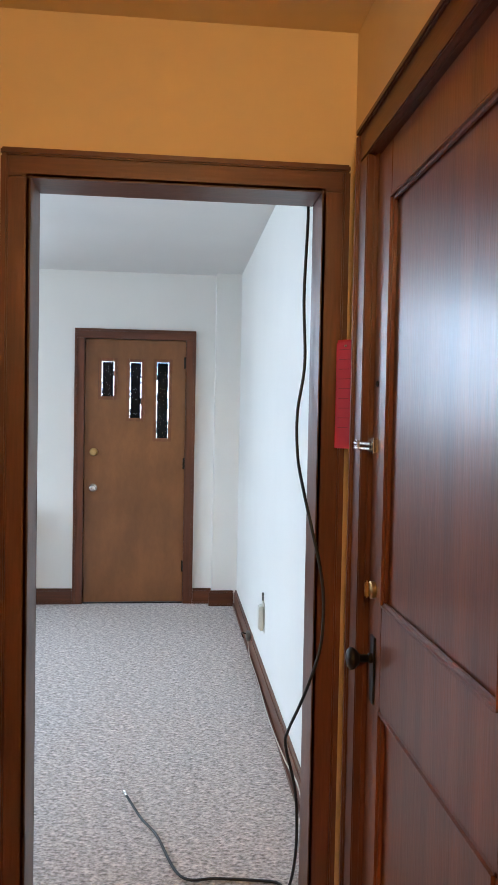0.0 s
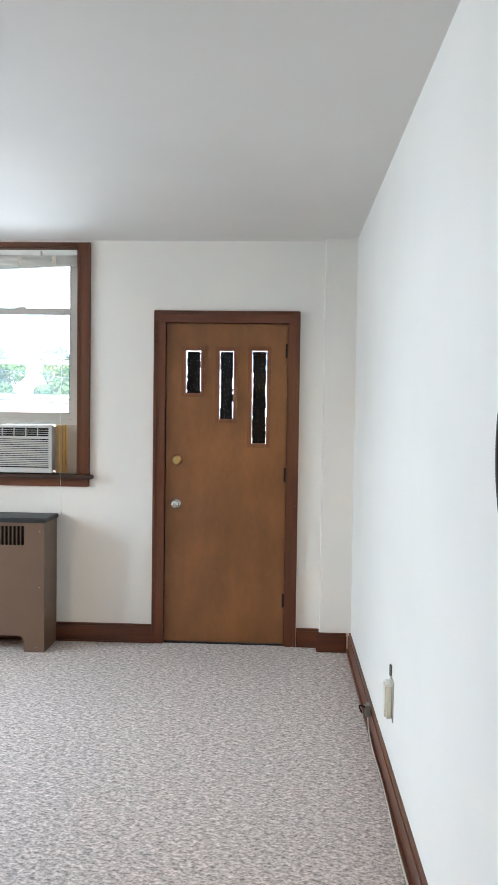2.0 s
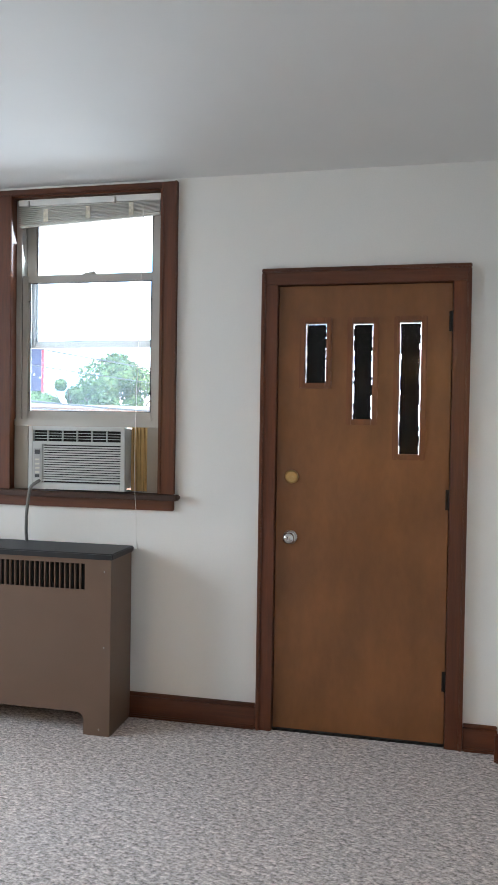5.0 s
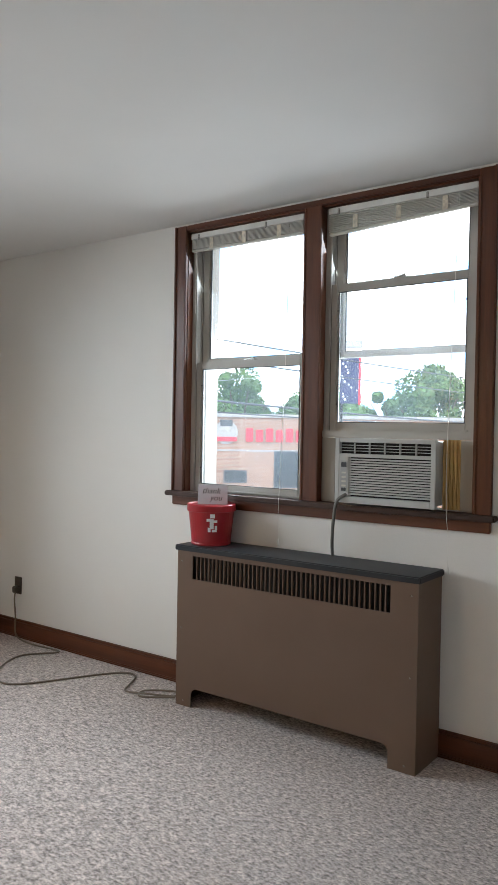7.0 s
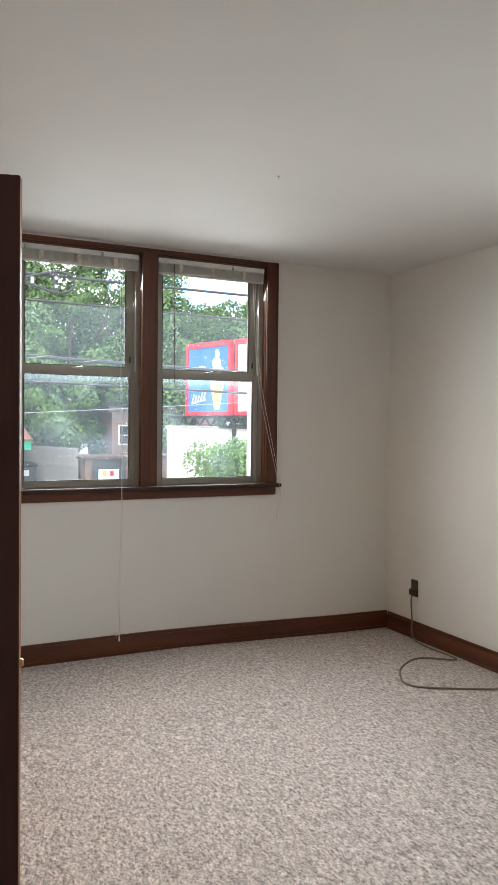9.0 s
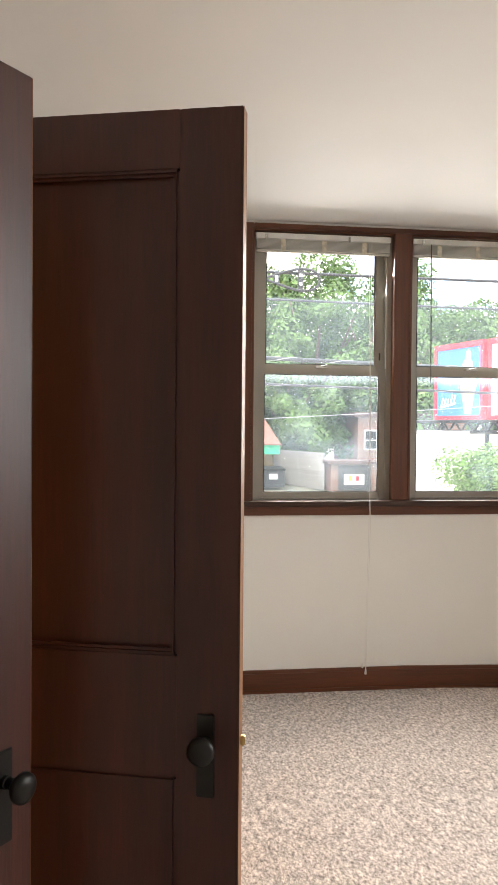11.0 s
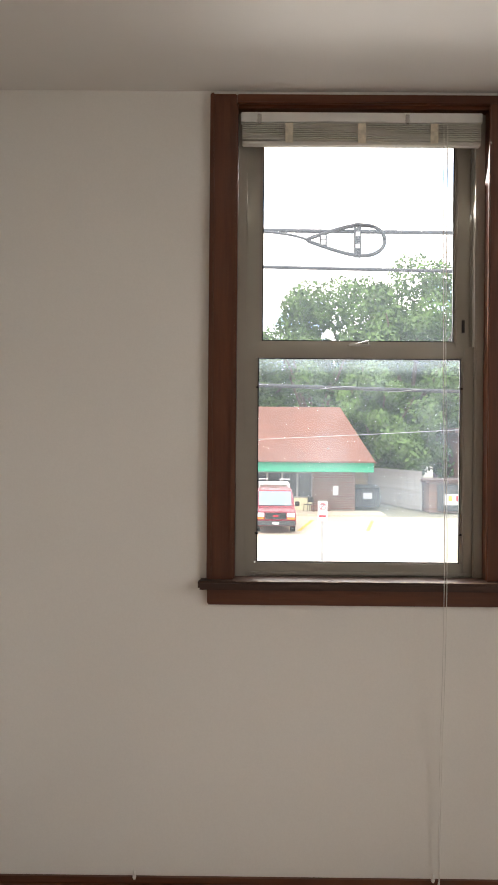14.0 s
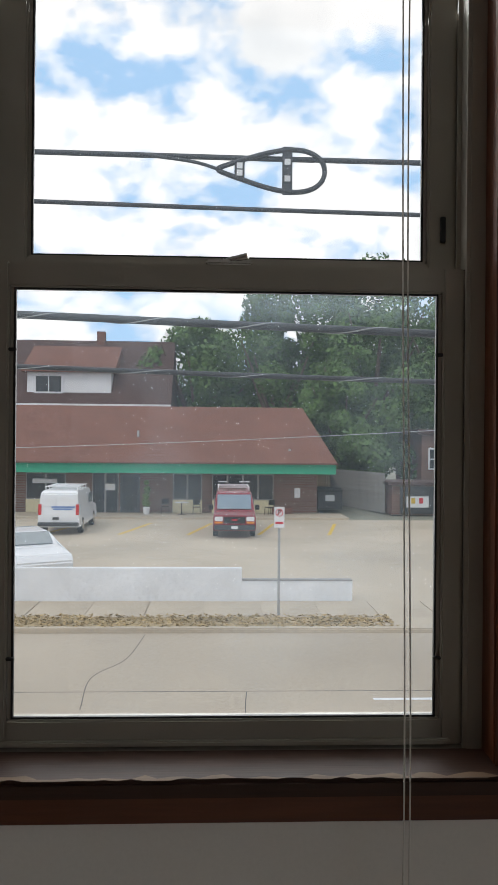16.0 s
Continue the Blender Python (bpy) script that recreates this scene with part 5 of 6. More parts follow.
for i, (x, y, h, sp) in enumerate(((-68, 9, 17.5, 6), (-66, 17, 19.5, 7), (-70, 26, 20, 7.5), (-62, 23, 16, 6), (-72, 2, 16, 7), (-66, 35, 16, 7), (-72, 44, 17, 8), (-74, 13.5, 20.5, 7.5), (-60, 13.5, 12, 4.5), (-84, 4, 17, 8), (-86, 22, 20, 9), (-84, 36, 19, 9))):
    tree(x, y, h, sp, 11 + i)
for i, (x, y, h, sp) in enumerate(((-44, 62, 9, 5), (-36, 66, 8, 5), (-27, 70, 9, 6), (-52, 58, 9, 5), (-19, 72, 9, 6), (-59, 52, 9, 6), (-32, 72, 8, 5), (-48, 66, 8, 6), (-40, 70, 8, 6), (-65, 46, 9, 6))):
    tree(x, y, h + 1, sp, 40 + i, 30)


def old_house():
    h = thing("house", pose(-66, -8, GROUND), "large old house with steep dark brown roof and a dormer", "house")
    part("wall", boxed(-10, 0, -12, 7.4, 0, 7.6), DARK_SHINGLE, h)
    bm = bmesh.new()
    v = [bm.verts.new(p) for p in [(0.6, -12.5, 7.5), (0.6, 7.9, 7.5), (-10.6, 7.9, 7.5), (-10.6, -12.5, 7.5), (-5, -12.5, 13.6), (-5, 7.9, 13.6)]]
    for f in ((0, 1, 5, 4), (2, 3, 4, 5), (1, 2, 5), (3, 0, 4), (3, 2, 1, 0)):
        bm.faces.new([v[i] for i in f])
    roof = part("roof", bm, DARK_SHINGLE, h)
    part("eave_gutter", boxed(0.6, 0.75, -12.5, 7.9, 7.4, 7.6), WHITE_PAINT, h)
    part("chimney", boxed(-5.5, -4.6, 0.9, 1.6, 13.0, 14.4), RED_BRICK, roof)
    d = part("dormer", boxed(-4, -0.4, -4.2, 2.8, 8.2, 10.5), WHITE_PAINT, h, "pale-sided dormer")
    bm = bmesh.new()
    v = [bm.verts.new(p) for p in [(0.1, -4.6, 10.5), (0.1, 3.2, 10.5), (-5, 3.2, 13.3), (-5, -4.6, 13.3), (0.1, -4.6, 10.3), (0.1, 3.2, 10.3), (-5, 3.2, 10.3), (-5, -4.6, 10.3)]]
    for f in ((0, 1, 2, 3), (4, 7, 6, 5), (0, 4, 5, 1), (1, 5, 6, 2), (3, 7, 4, 0)):
        bm.faces.new([v[i] for i in f])
    part("dormer_roof", bm, SHINGLE, d)
    w = part("window", boxed(-0.4, -0.3, -3.6, -1.2, 8.5, 10.1, 0.02), WHITE_PAINT, h)
    for a in (-3.45, -2.35):
        part("pane", boxed(-0.31, -0.28, a, a + 1.0, 8.65, 9.95), SHOP_GLASS, w)


old_house()


def profile_body(bm, outline, half, tuck, taper=0.0):
    """A car body from a side outline of (length, height); its upper parts lean inwards by tuck."""
    top = max(z for _, z in outline)
    sides = []
    for s in (-1, 1):
        sides.append([bm.verts.new((x, s * (half - tuck * max(0, (z - 0.9) / (top - 0.9))), z)) for x, z in outline])
    bm.faces.new(sides[0])
    bm.faces.new(sides[1][::-1])
    n = len(outline)
    for i in range(n):
        bm.faces.new((sides[0][i], sides[1][i], sides[1][(i + 1) % n], sides[0][(i + 1) % n]))
    bmesh.ops.bevel(bm, geom=[e for e in bm.edges], offset=0.05, segments=2, affect="EDGES", clamp_overlap=True)
    return bm


def wheels(car, xs, half, r):
    for x in xs:
        for s in (-1, 1):
            w = part("wheel", rod(bmesh.new(), (x, s * (half - 0.24), r), (x, s * (half - 0.01), r), r, None, 24), TYRE, car)
            part("rim", rod(bmesh.new(), (x, s * (half - 0.03), r), (x, s * half, r), r * 0.6, None, 20), STEEL, w)


def van(m, paint, label, ladders=False):
    """A full-size van, its nose at +x."""
    v = thing("van", m, label, "van", "parked vehicles")
    outline = [(-2.7, 0.35), (2.75, 0.35), (2.8, 0.62), (2.75, 1.05), (1.95, 1.22), (1.25, 1.98), (0.9, 2.08), (-2.4, 2.08), (-2.68, 1.95), (-2.75, 0.9)]
    part("body", profile_body(bmesh.new(), outline, 1.0, 0.16), paint, v)
    part("windscreen", boxed(-0.02, 0.02, -0.80, 0.80, -0.46, 0.42, 0.01, pose(1.615, 0, 1.62, 0, -43, 0)), CAR_GLASS, v)
    for s in (-1, 1):
        part("side_window", boxed(0.35, 1.25, min(s * 0.93, s * 0.96), max(s * 0.93, s * 0.96), 1.30, 1.80, 0.01, None), CAR_GLASS, v)
        part("headlight", boxed(2.74, 2.80, min(s * 0.55, s * 0.92), max(s * 0.55, s * 0.92), 0.80, 1.00, 0.01), WHITE_PAINT, v)
        part("indicator", boxed(2.74, 2.80, min(s * 0.55, s * 0.93), max(s * 0.55, s * 0.93), 0.68, 0.78, 0.01), AMBER, v)
        part("tail_light", boxed(-2.76, -2.70, min(s * 0.80, s * 0.95), max(s * 0.80, s * 0.95), 0.95, 1.45, 0.01), RED_LENS, v)
        part("mirror", boxed(1.35, 1.50, min(s * 1.0, s * 1.22), max(s * 1.0, s * 1.22), 1.22, 1.45, 0.02), BLACK, v)
    part("grille", boxed(2.76, 2.82, -0.5, 0.5, 0.70, 1.0, 0.01), BLACK, v)
    part("badge", boxed(2.815, 2.83, -0.13, 0.13, 0.82, 0.89), SIGN_RED, v)
    part("front_bumper", boxed(2.70, 2.92, -0.95, 0.95, 0.40, 0.62, 0.03), AC_DARK, v)
    part("rear_bumper", boxed(-2.90, -2.68, -0.95, 0.95, 0.42, 0.60, 0.03), AC_DARK, v)
    part("number_plate", boxed(2.915, 2.925, -0.15, 0.15, 0.46, 0.58), WHITE_PAINT, v)
    part("number_plate", boxed(-2.765, -2.745, -0.02, 0.28, 0.72, 0.84), AC_DARK, v)
    for s in (-0.42, 0.42):
        part("rear_window", boxed(-2.75, -2.70, s - 0.30, s + 0.30, 1.35, 1.80, 0.01), CAR_WHITE if paint == CAR_WHITE else CAR_GLASS, v)
    if paint == CAR_WHITE:
        for z, a, b, mm in ((1.30, -0.35, 0.75, SIGN_BLUE), (1.20, -0.25, 0.65, SIGN_BLUE)):
            part("lettering", boxed(-2.757, -2.74, -b, -a, z, z + 0.05), mm, v)
    wheels(v, (1.75, -1.75), 1.0, 0.38)
    rack = bmesh.new()
    for s in (-0.75, 0.75):
        rod(rack, (-2.2, s, 2.24), (0.9, s, 2.24), 0.025, None, 8)
    for x in (-2.0, -1.2, -0.4, 0.5):
        rod(rack, (x, -0.8, 2.24), (x, 0.8, 2.24), 0.02, None, 8)
        for s in (-0.75, 0.75):
            rod(rack, (x, s, 2.05), (x, s, 2.24), 0.02, None, 8)
    part("roof_rack", rack, WHITE_PAINT, v)
    if ladders:
        for s in (-0.55, 0.55):
            lad = bmesh.new()
            for q in (-0.18, 0.18):
                rod(lad, (-2.4, s + q, 2.36), (1.2, s + q, 2.55), 0.03, None, 8)
            for k in range(12):
                x = -2.3 + 0.3 * k
                rod(lad, (x, s - 0.18, 2.36 + 0.19 * (x + 2.4) / 3.6), (x, s + 0.18, 2.36 + 0.19 * (x + 2.4) / 3.6), 0.018, None, 6)
            part("ladder", lad, WHITE_PAINT, v, "white ladder on the roof rack")


van(pose(-40.4, 4.65, GROUND + 0.02), CAR_RED, "dark red van with ladders on its roof rack, parked nose out", True)
van(pose(-41.4, -3.7, GROUND + 0.02, 0, 0, 181), CAR_WHITE, "white panel van with a roof rack, parked nose in")


def sedan(m):
    c = thing("sedan", m, "white sedan parked behind the low wall", "car", "parked vehicles")
    outline = [(-2.35, 0.30), (2.3, 0.30), (2.38, 0.62), (2.2, 0.86), (1.1, 0.98), (0.35, 1.40), (-0.9, 1.42), (-1.75, 1.05), (-2.3, 0.98), (-2.42, 0.7)]
    part("body", profile_body(bmesh.new(), outline, 0.9, 0.26), CAR_WHITE, c)
    part("windscreen", boxed(-0.02, 0.02, -0.62, 0.62, -0.34, 0.36, 0.01, pose(0.735, 0, 1.21, 0, -61, 0)), CAR_GLASS, c)
    part("rear_window", boxed(-0.02, 0.02, -0.60, 0.60, -0.38, 0.38, 0.01, pose(-1.34, 0, 1.26, 0, 66, 0)), CAR_GLASS, c)
    for s in (-1, 1):
        part("side_window", boxed(-1.2, 0.55, -0.012, 0.012, -0.16, 0.16, 0.01, pose(-0.1, s * 0.765, 1.17, -s * -29, 0, 0)), CAR_GLASS, c)
        part("tail_light", boxed(-2.42, -2.34, min(s * 0.55, s * 0.85), max(s * 0.55, s * 0.85), 0.72, 0.88, 0.01), RED_LENS, c)
    wheels(c, (1.4, -1.4), 0.9, 0.33)


sedan(pose(-28.6, -2.6, GROUND + 0.02, 0, 0, 28))


def sign_post():
    s = thing("parking_sign", pose(-21.9, 5.42, GROUND + 0.08), "no-parking sign on a galvanised steel post", "sign")
    part("post", boxed(-0.03, 0.03, -0.03, 0.03, 0, 2.75), GALV, s)
    plate = part("plate", boxed(0.032, 0.036, -0.13, 0.13, 2.22, 2.75, 0.002), WHITE_PAINT, s)
    ring = tube(bmesh.new(), [Vector((0.034, 0.088 * math.cos(k * math.pi / 14), 2.60 + 0.088 * math.sin(k * math.pi / 14))) for k in range(29)], 0.011, 6)
    box(ring, 0, 0.003, -0.10, 0.10, -0.012, 0.012, 0, pose(0.036, 0, 2.60, 45))
    part("prohibition_ring", ring, SIGN_RED, plate)
    mark = boxed(0.036, 0.038, -0.035, -0.012, 2.54, 2.67)
    box(mark, 0.036, 0.038, -0.012, 0.03, 2.65, 2.67)
    box(mark, 0.036, 0.038, 0.01, 0.03, 2.605, 2.65)
    box(mark, 0.036, 0.038, -0.012, 0.03, 2.595, 2.615)
    part("letter", mark, BLACK_INK, plate)
    part("arrow", boxed(0.036, 0.039, -0.10, 0.10, 2.31, 2.37), SIGN_RED, plate)


sign_post()


def board_fence(x0, y0, x1, y1, h, mat, label, gap=0.16):
    f = thing("fence", pose(x0, y0, GROUND, 0, 0, math.degrees(math.atan2(y1 - y0, x1 - x0))), label, "fence")
    length = math.hypot(x1 - x0, y1 - y0)
    n = int(length / gap)
    share = mesh_of("board", boxed(0, gap - 0.015, -0.012, 0.012, 0.02, h), mat)
    for i in range(n):
        b = new("board", share)
        b.parent = f
        b.location = (i * gap, 0, 0.01 * (i % 3))
    for z in (0.4, h - 0.4):
        part("rail", boxed(0, length, 0.013, 0.06, z, z + 0.09), mat, f)


board_fence(-58, 12.2, -50.5, 14.6, 2.6, FENCE_GREY, "tall weathered grey board fence beside the lane")
board_fence(-60, 10.6, -60, 13.0, 2.6, FENCE_TAN, "tan wooden board gate at the end of the lane")


def bin_store():
    b = thing("bin_enclosure", pose(-49.5, 16.2, GROUND), "low brick bin enclosure with white notices", "enclosure")
    part("wall", boxed(-3, 0, -1.4, 8, 0, 1.9), RED_BRICK, b)
    part("gate", boxed(0.02, 0.08, -0.9, 1.4, 0.1, 1.8, 0.02), AC_DARK, b)
    part("notice", boxed(0.09, 0.11, -0.5, 0.9, 0.5, 1.2), WHITE_PAINT, b)
    part("roof", boxed(-3.3, 0.3, -1.7, 8.3, 1.9, 2.1, 0.02), DARK_SHINGLE, b)
    for y in (-0.2, 0.3):
        part("poster", boxed(0.11, 0.12, y, y + 0.25, 0.75, 1.1), YELLOW if y < 0 else SIGN_RED, b)


bin_store()
bin_ = thing("dumpster", pose(-52.5, 11.2, GROUND), "dark steel dumpster beside the shop", "dumpster")
part("body", boxed(-0.9, 0.9, -0.8, 0.8, 0.15, 1.4, 0.03), AC_DARK, bin_)
part("lid", boxed(-0.95, 0.95, -0.85, 0.85, 1.4, 1.5, 0.02, pose(0, 0, 0, 0, 4, 0)), BLACK, bin_)
part("notice", boxed(0.9, 0.92, -0.3, 0.3, 0.7, 1.1), WHITE_PAINT, bin_)
shed = thing("brick_house", pose(-58, 19, GROUND), "brick house with sash windows behind the lane", "house")
part("wall", boxed(-8, 0, 0, 9, 0, 5.2), RED_BRICK, shed)
part("roof", boxed(-8.4, 0.4, -0.4, 9.4, 5.2, 5.6, 0.05), DARK_SHINGLE, shed)
for y in (0.5, 2.6, 4.8):
    w = part("window", boxed(0.0, 0.06, y, y + 1.1, 2.6, 4.2, 0.02), WHITE_PAINT, shed)
    part("pane", boxed(0.05, 0.08, y + 0.1, y + 1.0, 2.7, 3.35), SHOP_GLASS, w)
    part("pane", boxed(0.05, 0.08, y + 0.1, y + 1.0, 3.42, 4.1), SHOP_GLASS, w)


# overhead cables along the street, and the slack loop
def cable_line(x, z, r, slope, label, wrap=False, mat=CABLE):
    c = thing("overhead_cable", pose(x, 4, z), label, "cable", "overhead street cables")
    pts = [Vector((0.02 * y, y, slope * y + 0.0009 * y * y)) for y in np.linspace(-34, 40, 38)]
    part("strand", tube(bmesh.new(), pts, r, 8), mat, c, soft=True)
    if wrap:
        pts = [Vector((0.02 * y + 0.98 * r * math.cos(14 * y), y, slope * y + 0.0009 * y * y + 0.98 * r * math.sin(14 * y))) for y in np.linspace(-5, 6, 900)]
        part("lashing", tube(bmesh.new(), pts, r * 0.16, 5), GALV, c, soft=True)


CABLES_X = -6.12
cable_line(CABLES_X, 2.708, 0.0115, -0.012, "thick black overhead cable crossing before the window")
cable_line(CABLES_X + 0.04, 2.483, 0.0095, -0.020, "black overhead cable crossing before the window")
cable_line(CABLES_X - 0.04, 2.018, 0.0165, -0.034, "thick lashed black overhead cable", True)
cable_line(CABLES_X - 0.02, 1.806, 0.0105, -0.026, "lashed black overhead cable", True)
cable_line(-30.0, 1.62, 0.012, 0.05, "thin pale overhead service wire", mat=GALV)


def utility_pole(x, y):
    p = thing("utility_pole", pose(x, y, GROUND - 0.06), "weathered wooden utility pole carrying the street cables", "utility pole", "utility poles")
    part("pole", rod(bmesh.new(), (0, 0, 0), (0, 0, 10.5), 0.16, 0.11, 14), BARK, p)
    part("crossarm", boxed(-1.1, 1.1, -0.06, 0.06, 9.4, 9.55, 0.01), BARK, p)
    for x_ in (-0.95, -0.4, 0.4, 0.95):
        part("insulator", lathe(bmesh.new(), [(0.03, 9.55), (0.05, 9.6), (0.03, 9.7)], pose(x_, 0, 0), 10), FENCE_GREY, p)


utility_pole(CABLES_X + 0.8, 44.05)
utility_pole(CABLES_X - 0.68, -30.05)


def slack_loop():
    s = thing("cable_slack_loop", pose(CABLES_X + 0.02, 4.062, 2.652) @ Matrix.Scale(0.60, 4), "black snowshoe-shaped cable slack holder on the overhead cable", "cable holder")
    pts = []
    for i in range(49):
        a = 2 * math.pi * i / 48
        wide = 0.20 * (0.60 + 0.40 * math.cos(a))
        pts.append(Vector((0, 0.37 * math.cos(a), wide * math.sin(a) * 1.05)))
    part("ring", tube(bmesh.new(), pts, 0.018, 8), CABLE, s, soft=True)
    tail = smooth_line([(0, -0.36, 0.0), (0, -0.55, 0.05), (0, -0.9, 0.09)])
    part("cable_tail", tube(bmesh.new(), tail, 0.012, 8), CABLE, s, soft=True)
    for y, h in ((-0.22, 0.07), (0.11, 0.165)):
        bar = part("crossbar", boxed(-0.012, 0.012, y - 0.035, y + 0.035, -h, h, 0.004), CABLE, s)
        for z in (-h * 0.35, h * 0.35):
            part("clip", boxed(0.013, 0.018, y - 0.02, y + 0.02, z - 0.02, z + 0.02), WHITE_PAINT, bar)


slack_loop()


# the tan brick shop across the corner, seen through the north window
def corner_shop():
    s = thing("brick_shop", pose(-26.5, 34.5, GROUND, 0, 0, 40), "tan brick shop with parapet and red raised lettering", "building")
    part("wall", boxed(-16, 22, 0, 12, 0, 5.1), TAN_BRICK, s)
    part("coping", boxed(-16.1, 22.1, -0.1, 12.1, 5.1, 5.3, 0.02), FENCE_GREY, s)
    part("band", boxed(-16.02, 22.02, -0.03, 0.0, 3.2, 3.3), FENCE_GREY, s)
    for i in range(9):
        x, h = 2.9 + 0.56 * i + (0.35 if i > 5 else 0), 0.75 - 0.08 * (i % 2)
        part("raised_bar", boxed(x, x + 0.40, -0.12, -0.03, 3.75, 3.75 + h, 0.03), SIGN_RED, s, "red raised sign bar")
    emblem = part("round_emblem", lathe(bmesh.new(), [(0.66, 0), (0.66, 0.05), (0.55, 0.07)], pose(1.8, -0.02, 4.25, 90), 24), FENCE_GREY, s, "round grey emblem with a red band")
    part("emblem_band", boxed(1.2, 2.4, -0.14, -0.08, 3.75, 4.0, 0.02), SIGN_RED, emblem)
    part("emblem_cap", boxed(1.45, 2.15, -0.14, -0.08, 4.6, 4.95, 0.1), AC_DARK, emblem)
    for x, w, z0, z1 in ((1.7, 1.3, 1.45, 2.15), (4.5, 2.2, 1.2, 3.25), (-2.2, 1.1, 1.0, 2.0), (7.5, 1.7, 0.9, 3.1), (-7, 1.7, 0.9, 3.1), (10, 1.7, 0.9, 3.1)):
        win = part("shop_window", boxed(x, x + w, -0.05, 0.0, z0, z1, 0.01), AC_DARK, s)
        for k in range(2):
            part("pane", boxed(x + 0.07 + k * (w - 0.1) / 2, x + (k + 1) * (w - 0.1) / 2, -0.06, -0.04, z0 + 0.08, z1 - 0.08), SHOP_GLASS, win)


corner_shop()

# billboard on a white flat-roofed building, seen through the west window
def billboard():
    b = thing("billboard", pose(-38.5, 19.2, GROUND, 0, 0, 16), "blue billboard with red border on a steel truss", "billboard")
    def board(x0, x1, y, mat):
        p = part("panel", boxed(x0, x1, y - 0.1, y + 0.1, 5.0, 8.7, 0.01), mat, b)
        ring = bmesh.new()
        for q in ((x0 - 0.22, x0 + 0.02, 4.75, 8.95), (x1 - 0.02, x1 + 0.22, 4.75, 8.95), (x0 + 0.02, x1 - 0.02, 8.65, 8.95), (x0 + 0.02, x1 - 0.02, 4.75, 5.05)):
            box(ring, q[0], q[1], y - 0.16, y + 0.12, q[2], q[3], 0.02)
        part("border", ring, SIGN_RED, b, "red border of the panel")
        return p
    first = board(-1.85, 1.75, 0.0, SIGN_BLUE)
    board(2.35, 5.0, 0.15, WHITE_PAINT)
    cone = bmesh.new()
    rod(cone, (0.75, -0.1, 5.15), (0.75, -0.1, 6.6), 0.22, 0.62, 16)
    for v in cone.verts:
        v.co.y = -0.1 + 0.04 * (v.co.y + 0.1)
    part("printed_cone", cone, material("tan_print", (0.62, 0.34, 0.16), 0.6, bump=0), first, "tan printed cone")
    swirl = bmesh.new()
    for x, z, w, h in ((0.75, 6.8, 1.3, 0.7), (0.8, 7.3, 1.1, 0.6), (0.7, 7.75, 0.8, 0.6), (0.75, 8.2, 0.4, 0.6), (-0.9, 7.3, 1.0, 0.35), (-0.6, 7.5, 0.7, 0.3)):
        ball(swirl, (x, -0.1, z), 0.5, (w, 0.06, h), 14, 8)
    part("printed_shape", swirl, WHITE_PAINT, first, "plain white printed shapes")
    script = bmesh.new()
    for i in range(5):
        box(script, -0.05, 0.05, -0.005, 0.005, -0.28 + 0.06 * (i % 2), 0.30 - 0.1 * (i % 3), 0.02, pose(-1.4 + 0.27 * i, -0.106, 5.75 + 0.06 * i, 0, 22, 0))
    box(script, -0.65, 0.65, -0.005, 0.005, -0.04, 0.04, 0.02, pose(-0.85, -0.108, 5.62, 0, -10, 0))
    part("printed_stroke", script, WHITE_PAINT, first, "white slanted strokes")
    truss = bmesh.new()
    for z in (4.2, 4.75):
        rod(truss, (-3.4, -0.3, z), (6.5, -0.3, z), 0.09, None, 6)
    for i in range(18):
        x = -3 + 0.5 * i
        rod(truss, (x, -0.3, 4.2 if i % 2 else 4.75), (x + 0.5, -0.3, 4.75 if i % 2 else 4.2), 0.065, None, 6)
    part("truss", truss, IRON, b)
    for x in (-1.8, 1.8, 4.6):
        part("post", rod(bmesh.new(), (x, 0.3, 0), (x, 0.3, 8.4), 0.12), IRON, b)


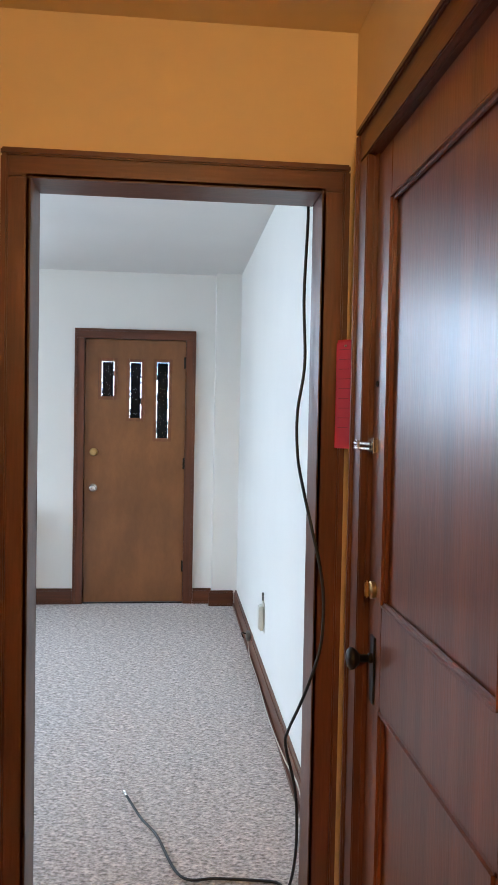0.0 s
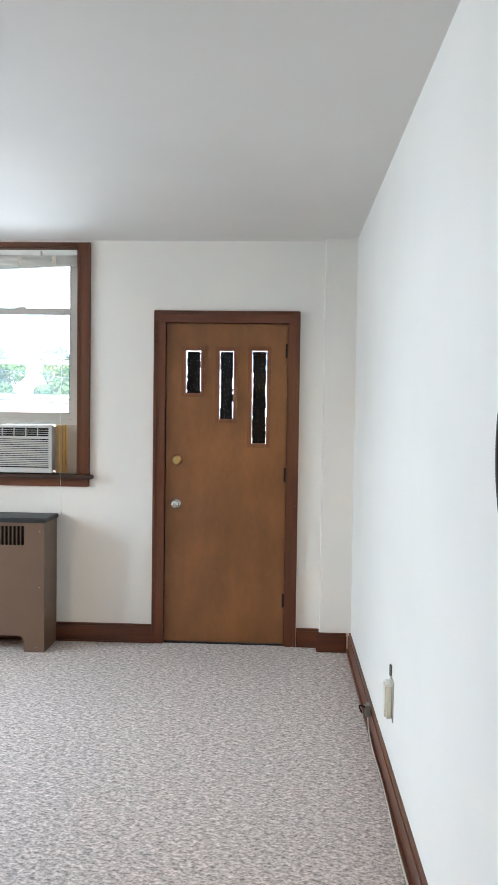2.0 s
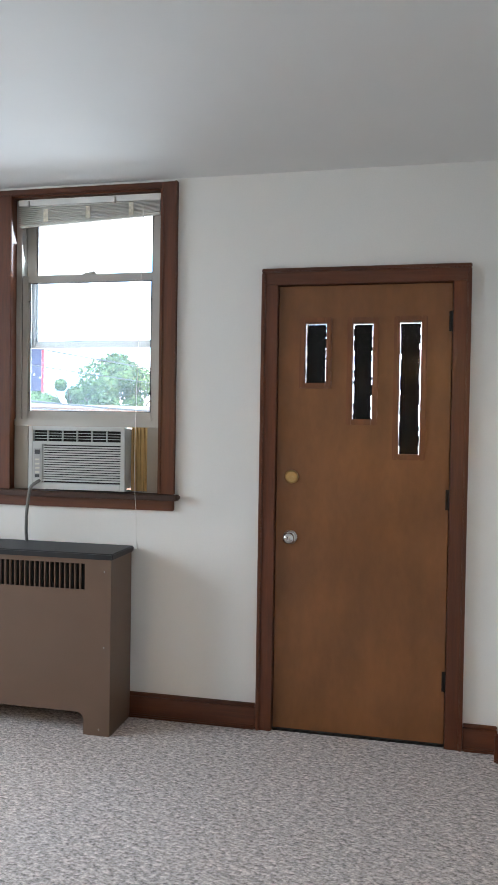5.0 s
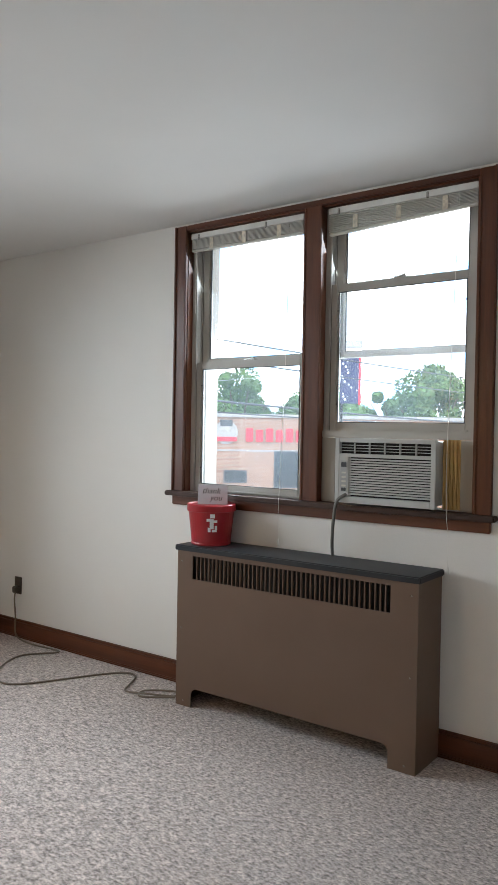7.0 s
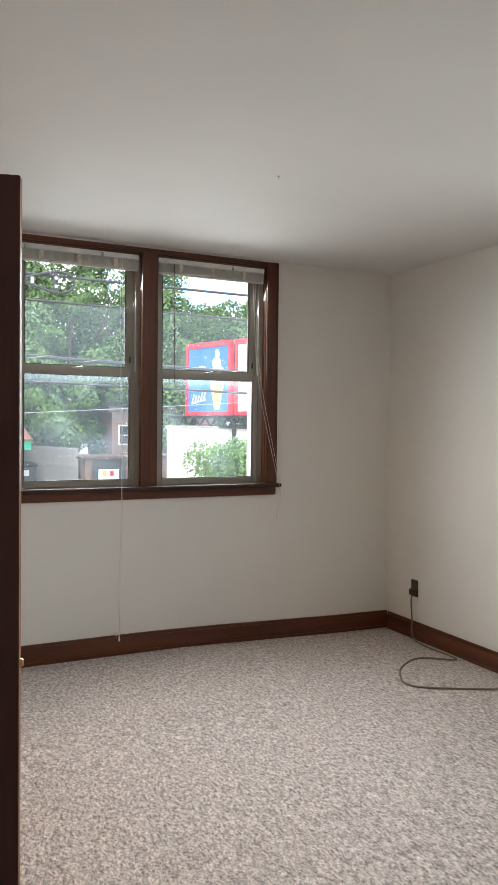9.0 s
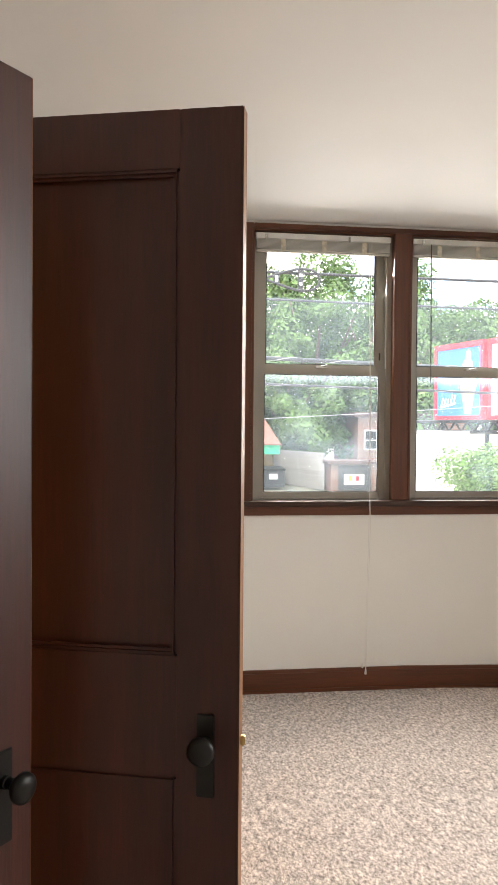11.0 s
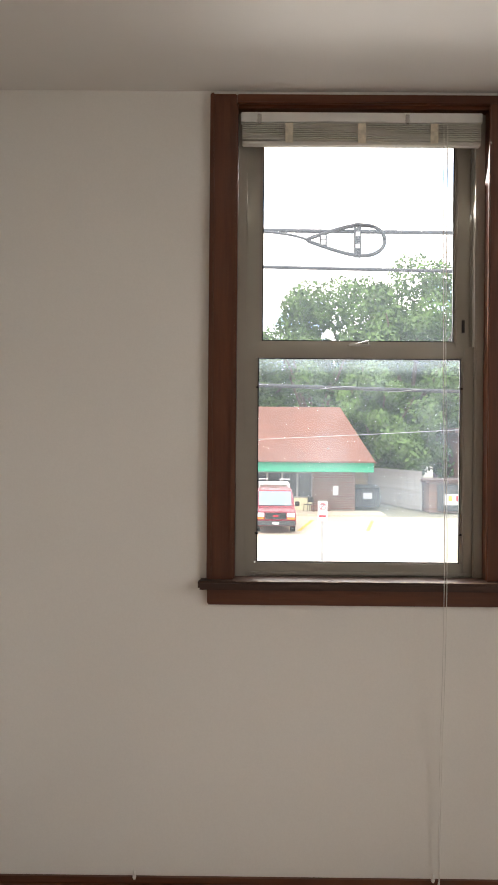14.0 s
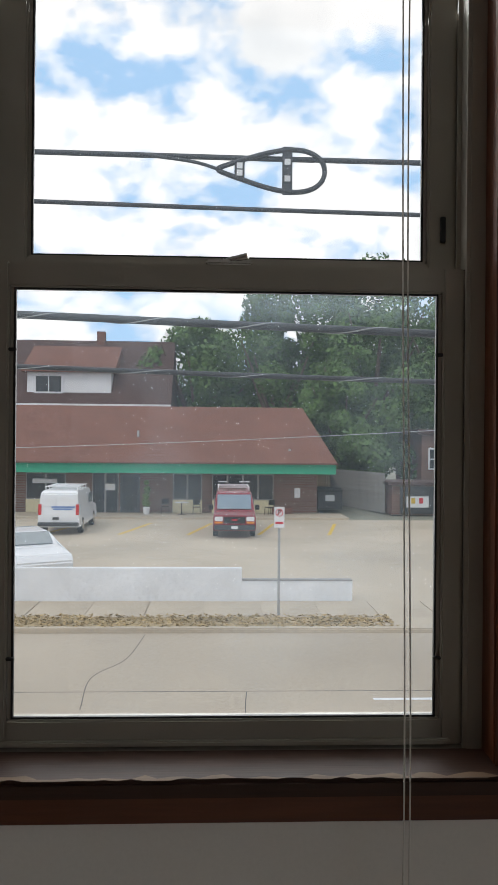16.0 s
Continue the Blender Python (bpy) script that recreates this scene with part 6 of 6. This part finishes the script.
billboard()
white = thing("white_building", pose(-37.2, 19.4, GROUND, 0, 0, 66), "low white stuccoed building with a flat roof", "building")
part("wall", boxed(-3.0, 12, 0, 9, 0, 4.1), STUCCO, white)
part("coping", boxed(-3.1, 12.1, -0.1, 9.1, 4.1, 4.25), FENCE_GREY, white)
for x in (-1.9, -1.3):
    part("wall_light", boxed(x, x + 0.12, -0.1, 0, 2.4, 2.8, 0.02), IRON, white)
bush = thing("bush", pose(-29, 16.3, GROUND - 0.02), "rounded bright green bush beside the white building", "bush")
part("trunk", rod(bmesh.new(), (0, 0, 0), (0, 0, 1.5), 0.12, 0.06), BARK, bush)
r_ = random.Random(3)
cs = [(r_.uniform(-1.3, 1.3), r_.uniform(-1.3, 1.3), r_.uniform(0.3, 3.15)) for _ in range(26)]
add_leaves("crown", bush, BUSH_LEAF, cs, [0.85] * 26, 520, 0.075, 77)


# things outside the north window: the edge of a red sign on the wall, and a dotted sign on a post
def blade_sign():
    b = thing("blade_sign", pose(-2.435, NORTH + 0.28, 0.2), "narrow red projecting sign edge on the outer wall", "sign")
    part("panel", boxed(-0.03, 0.03, 0.03, 0.16, 0.0, 3.0, 0.006), SIGN_RED, b)
    for z in (0.4, 1.5, 2.6):
        part("bracket", boxed(-0.015, 0.015, 0.0, 0.032, z - 0.03, z + 0.03, 0.003), IRON, b)


blade_sign()


def post_sign():
    p = thing("post_sign", pose(-13.9, 29.2, GROUND - 0.06, 0, 0, 28), "dark blue sign with white dots and red edge on a post", "sign")
    part("post", rod(bmesh.new(), (-0.3, 0.12, 0), (-0.3, 0.12, 8.6), 0.07, 0.05, 12), IRON, p)
    panel = part("panel", boxed(-0.36, 0.36, -0.08, 0.06, 5.55, 7.4, 0.02), material("navy_sign_paint", (0.025, 0.03, 0.09), 0.5, vary=0.2, scale=3, bump=0), p)
    part("edge", boxed(0.362, 0.45, -0.09, 0.07, 5.5, 7.45, 0.01), SIGN_RED, p, "red edge strip")
    spots = random.Random(8)
    for i in range(14):
        x, z, r = spots.uniform(-0.3, 0.3), 5.65 + 1.65 * (i + 0.5) / 14, spots.uniform(0.025, 0.05)
        part("dot", lathe(bmesh.new(), [(r, 0), (r, 0.006), (r * 0.7, 0.008)], pose(x, -0.079, z, 90), 10), WHITE_PAINT, panel)
    part("cap", boxed(-0.42, 0.5, -0.12, 0.1, 7.75, 8.05, 0.03), FENCE_GREY, p)


post_sign()
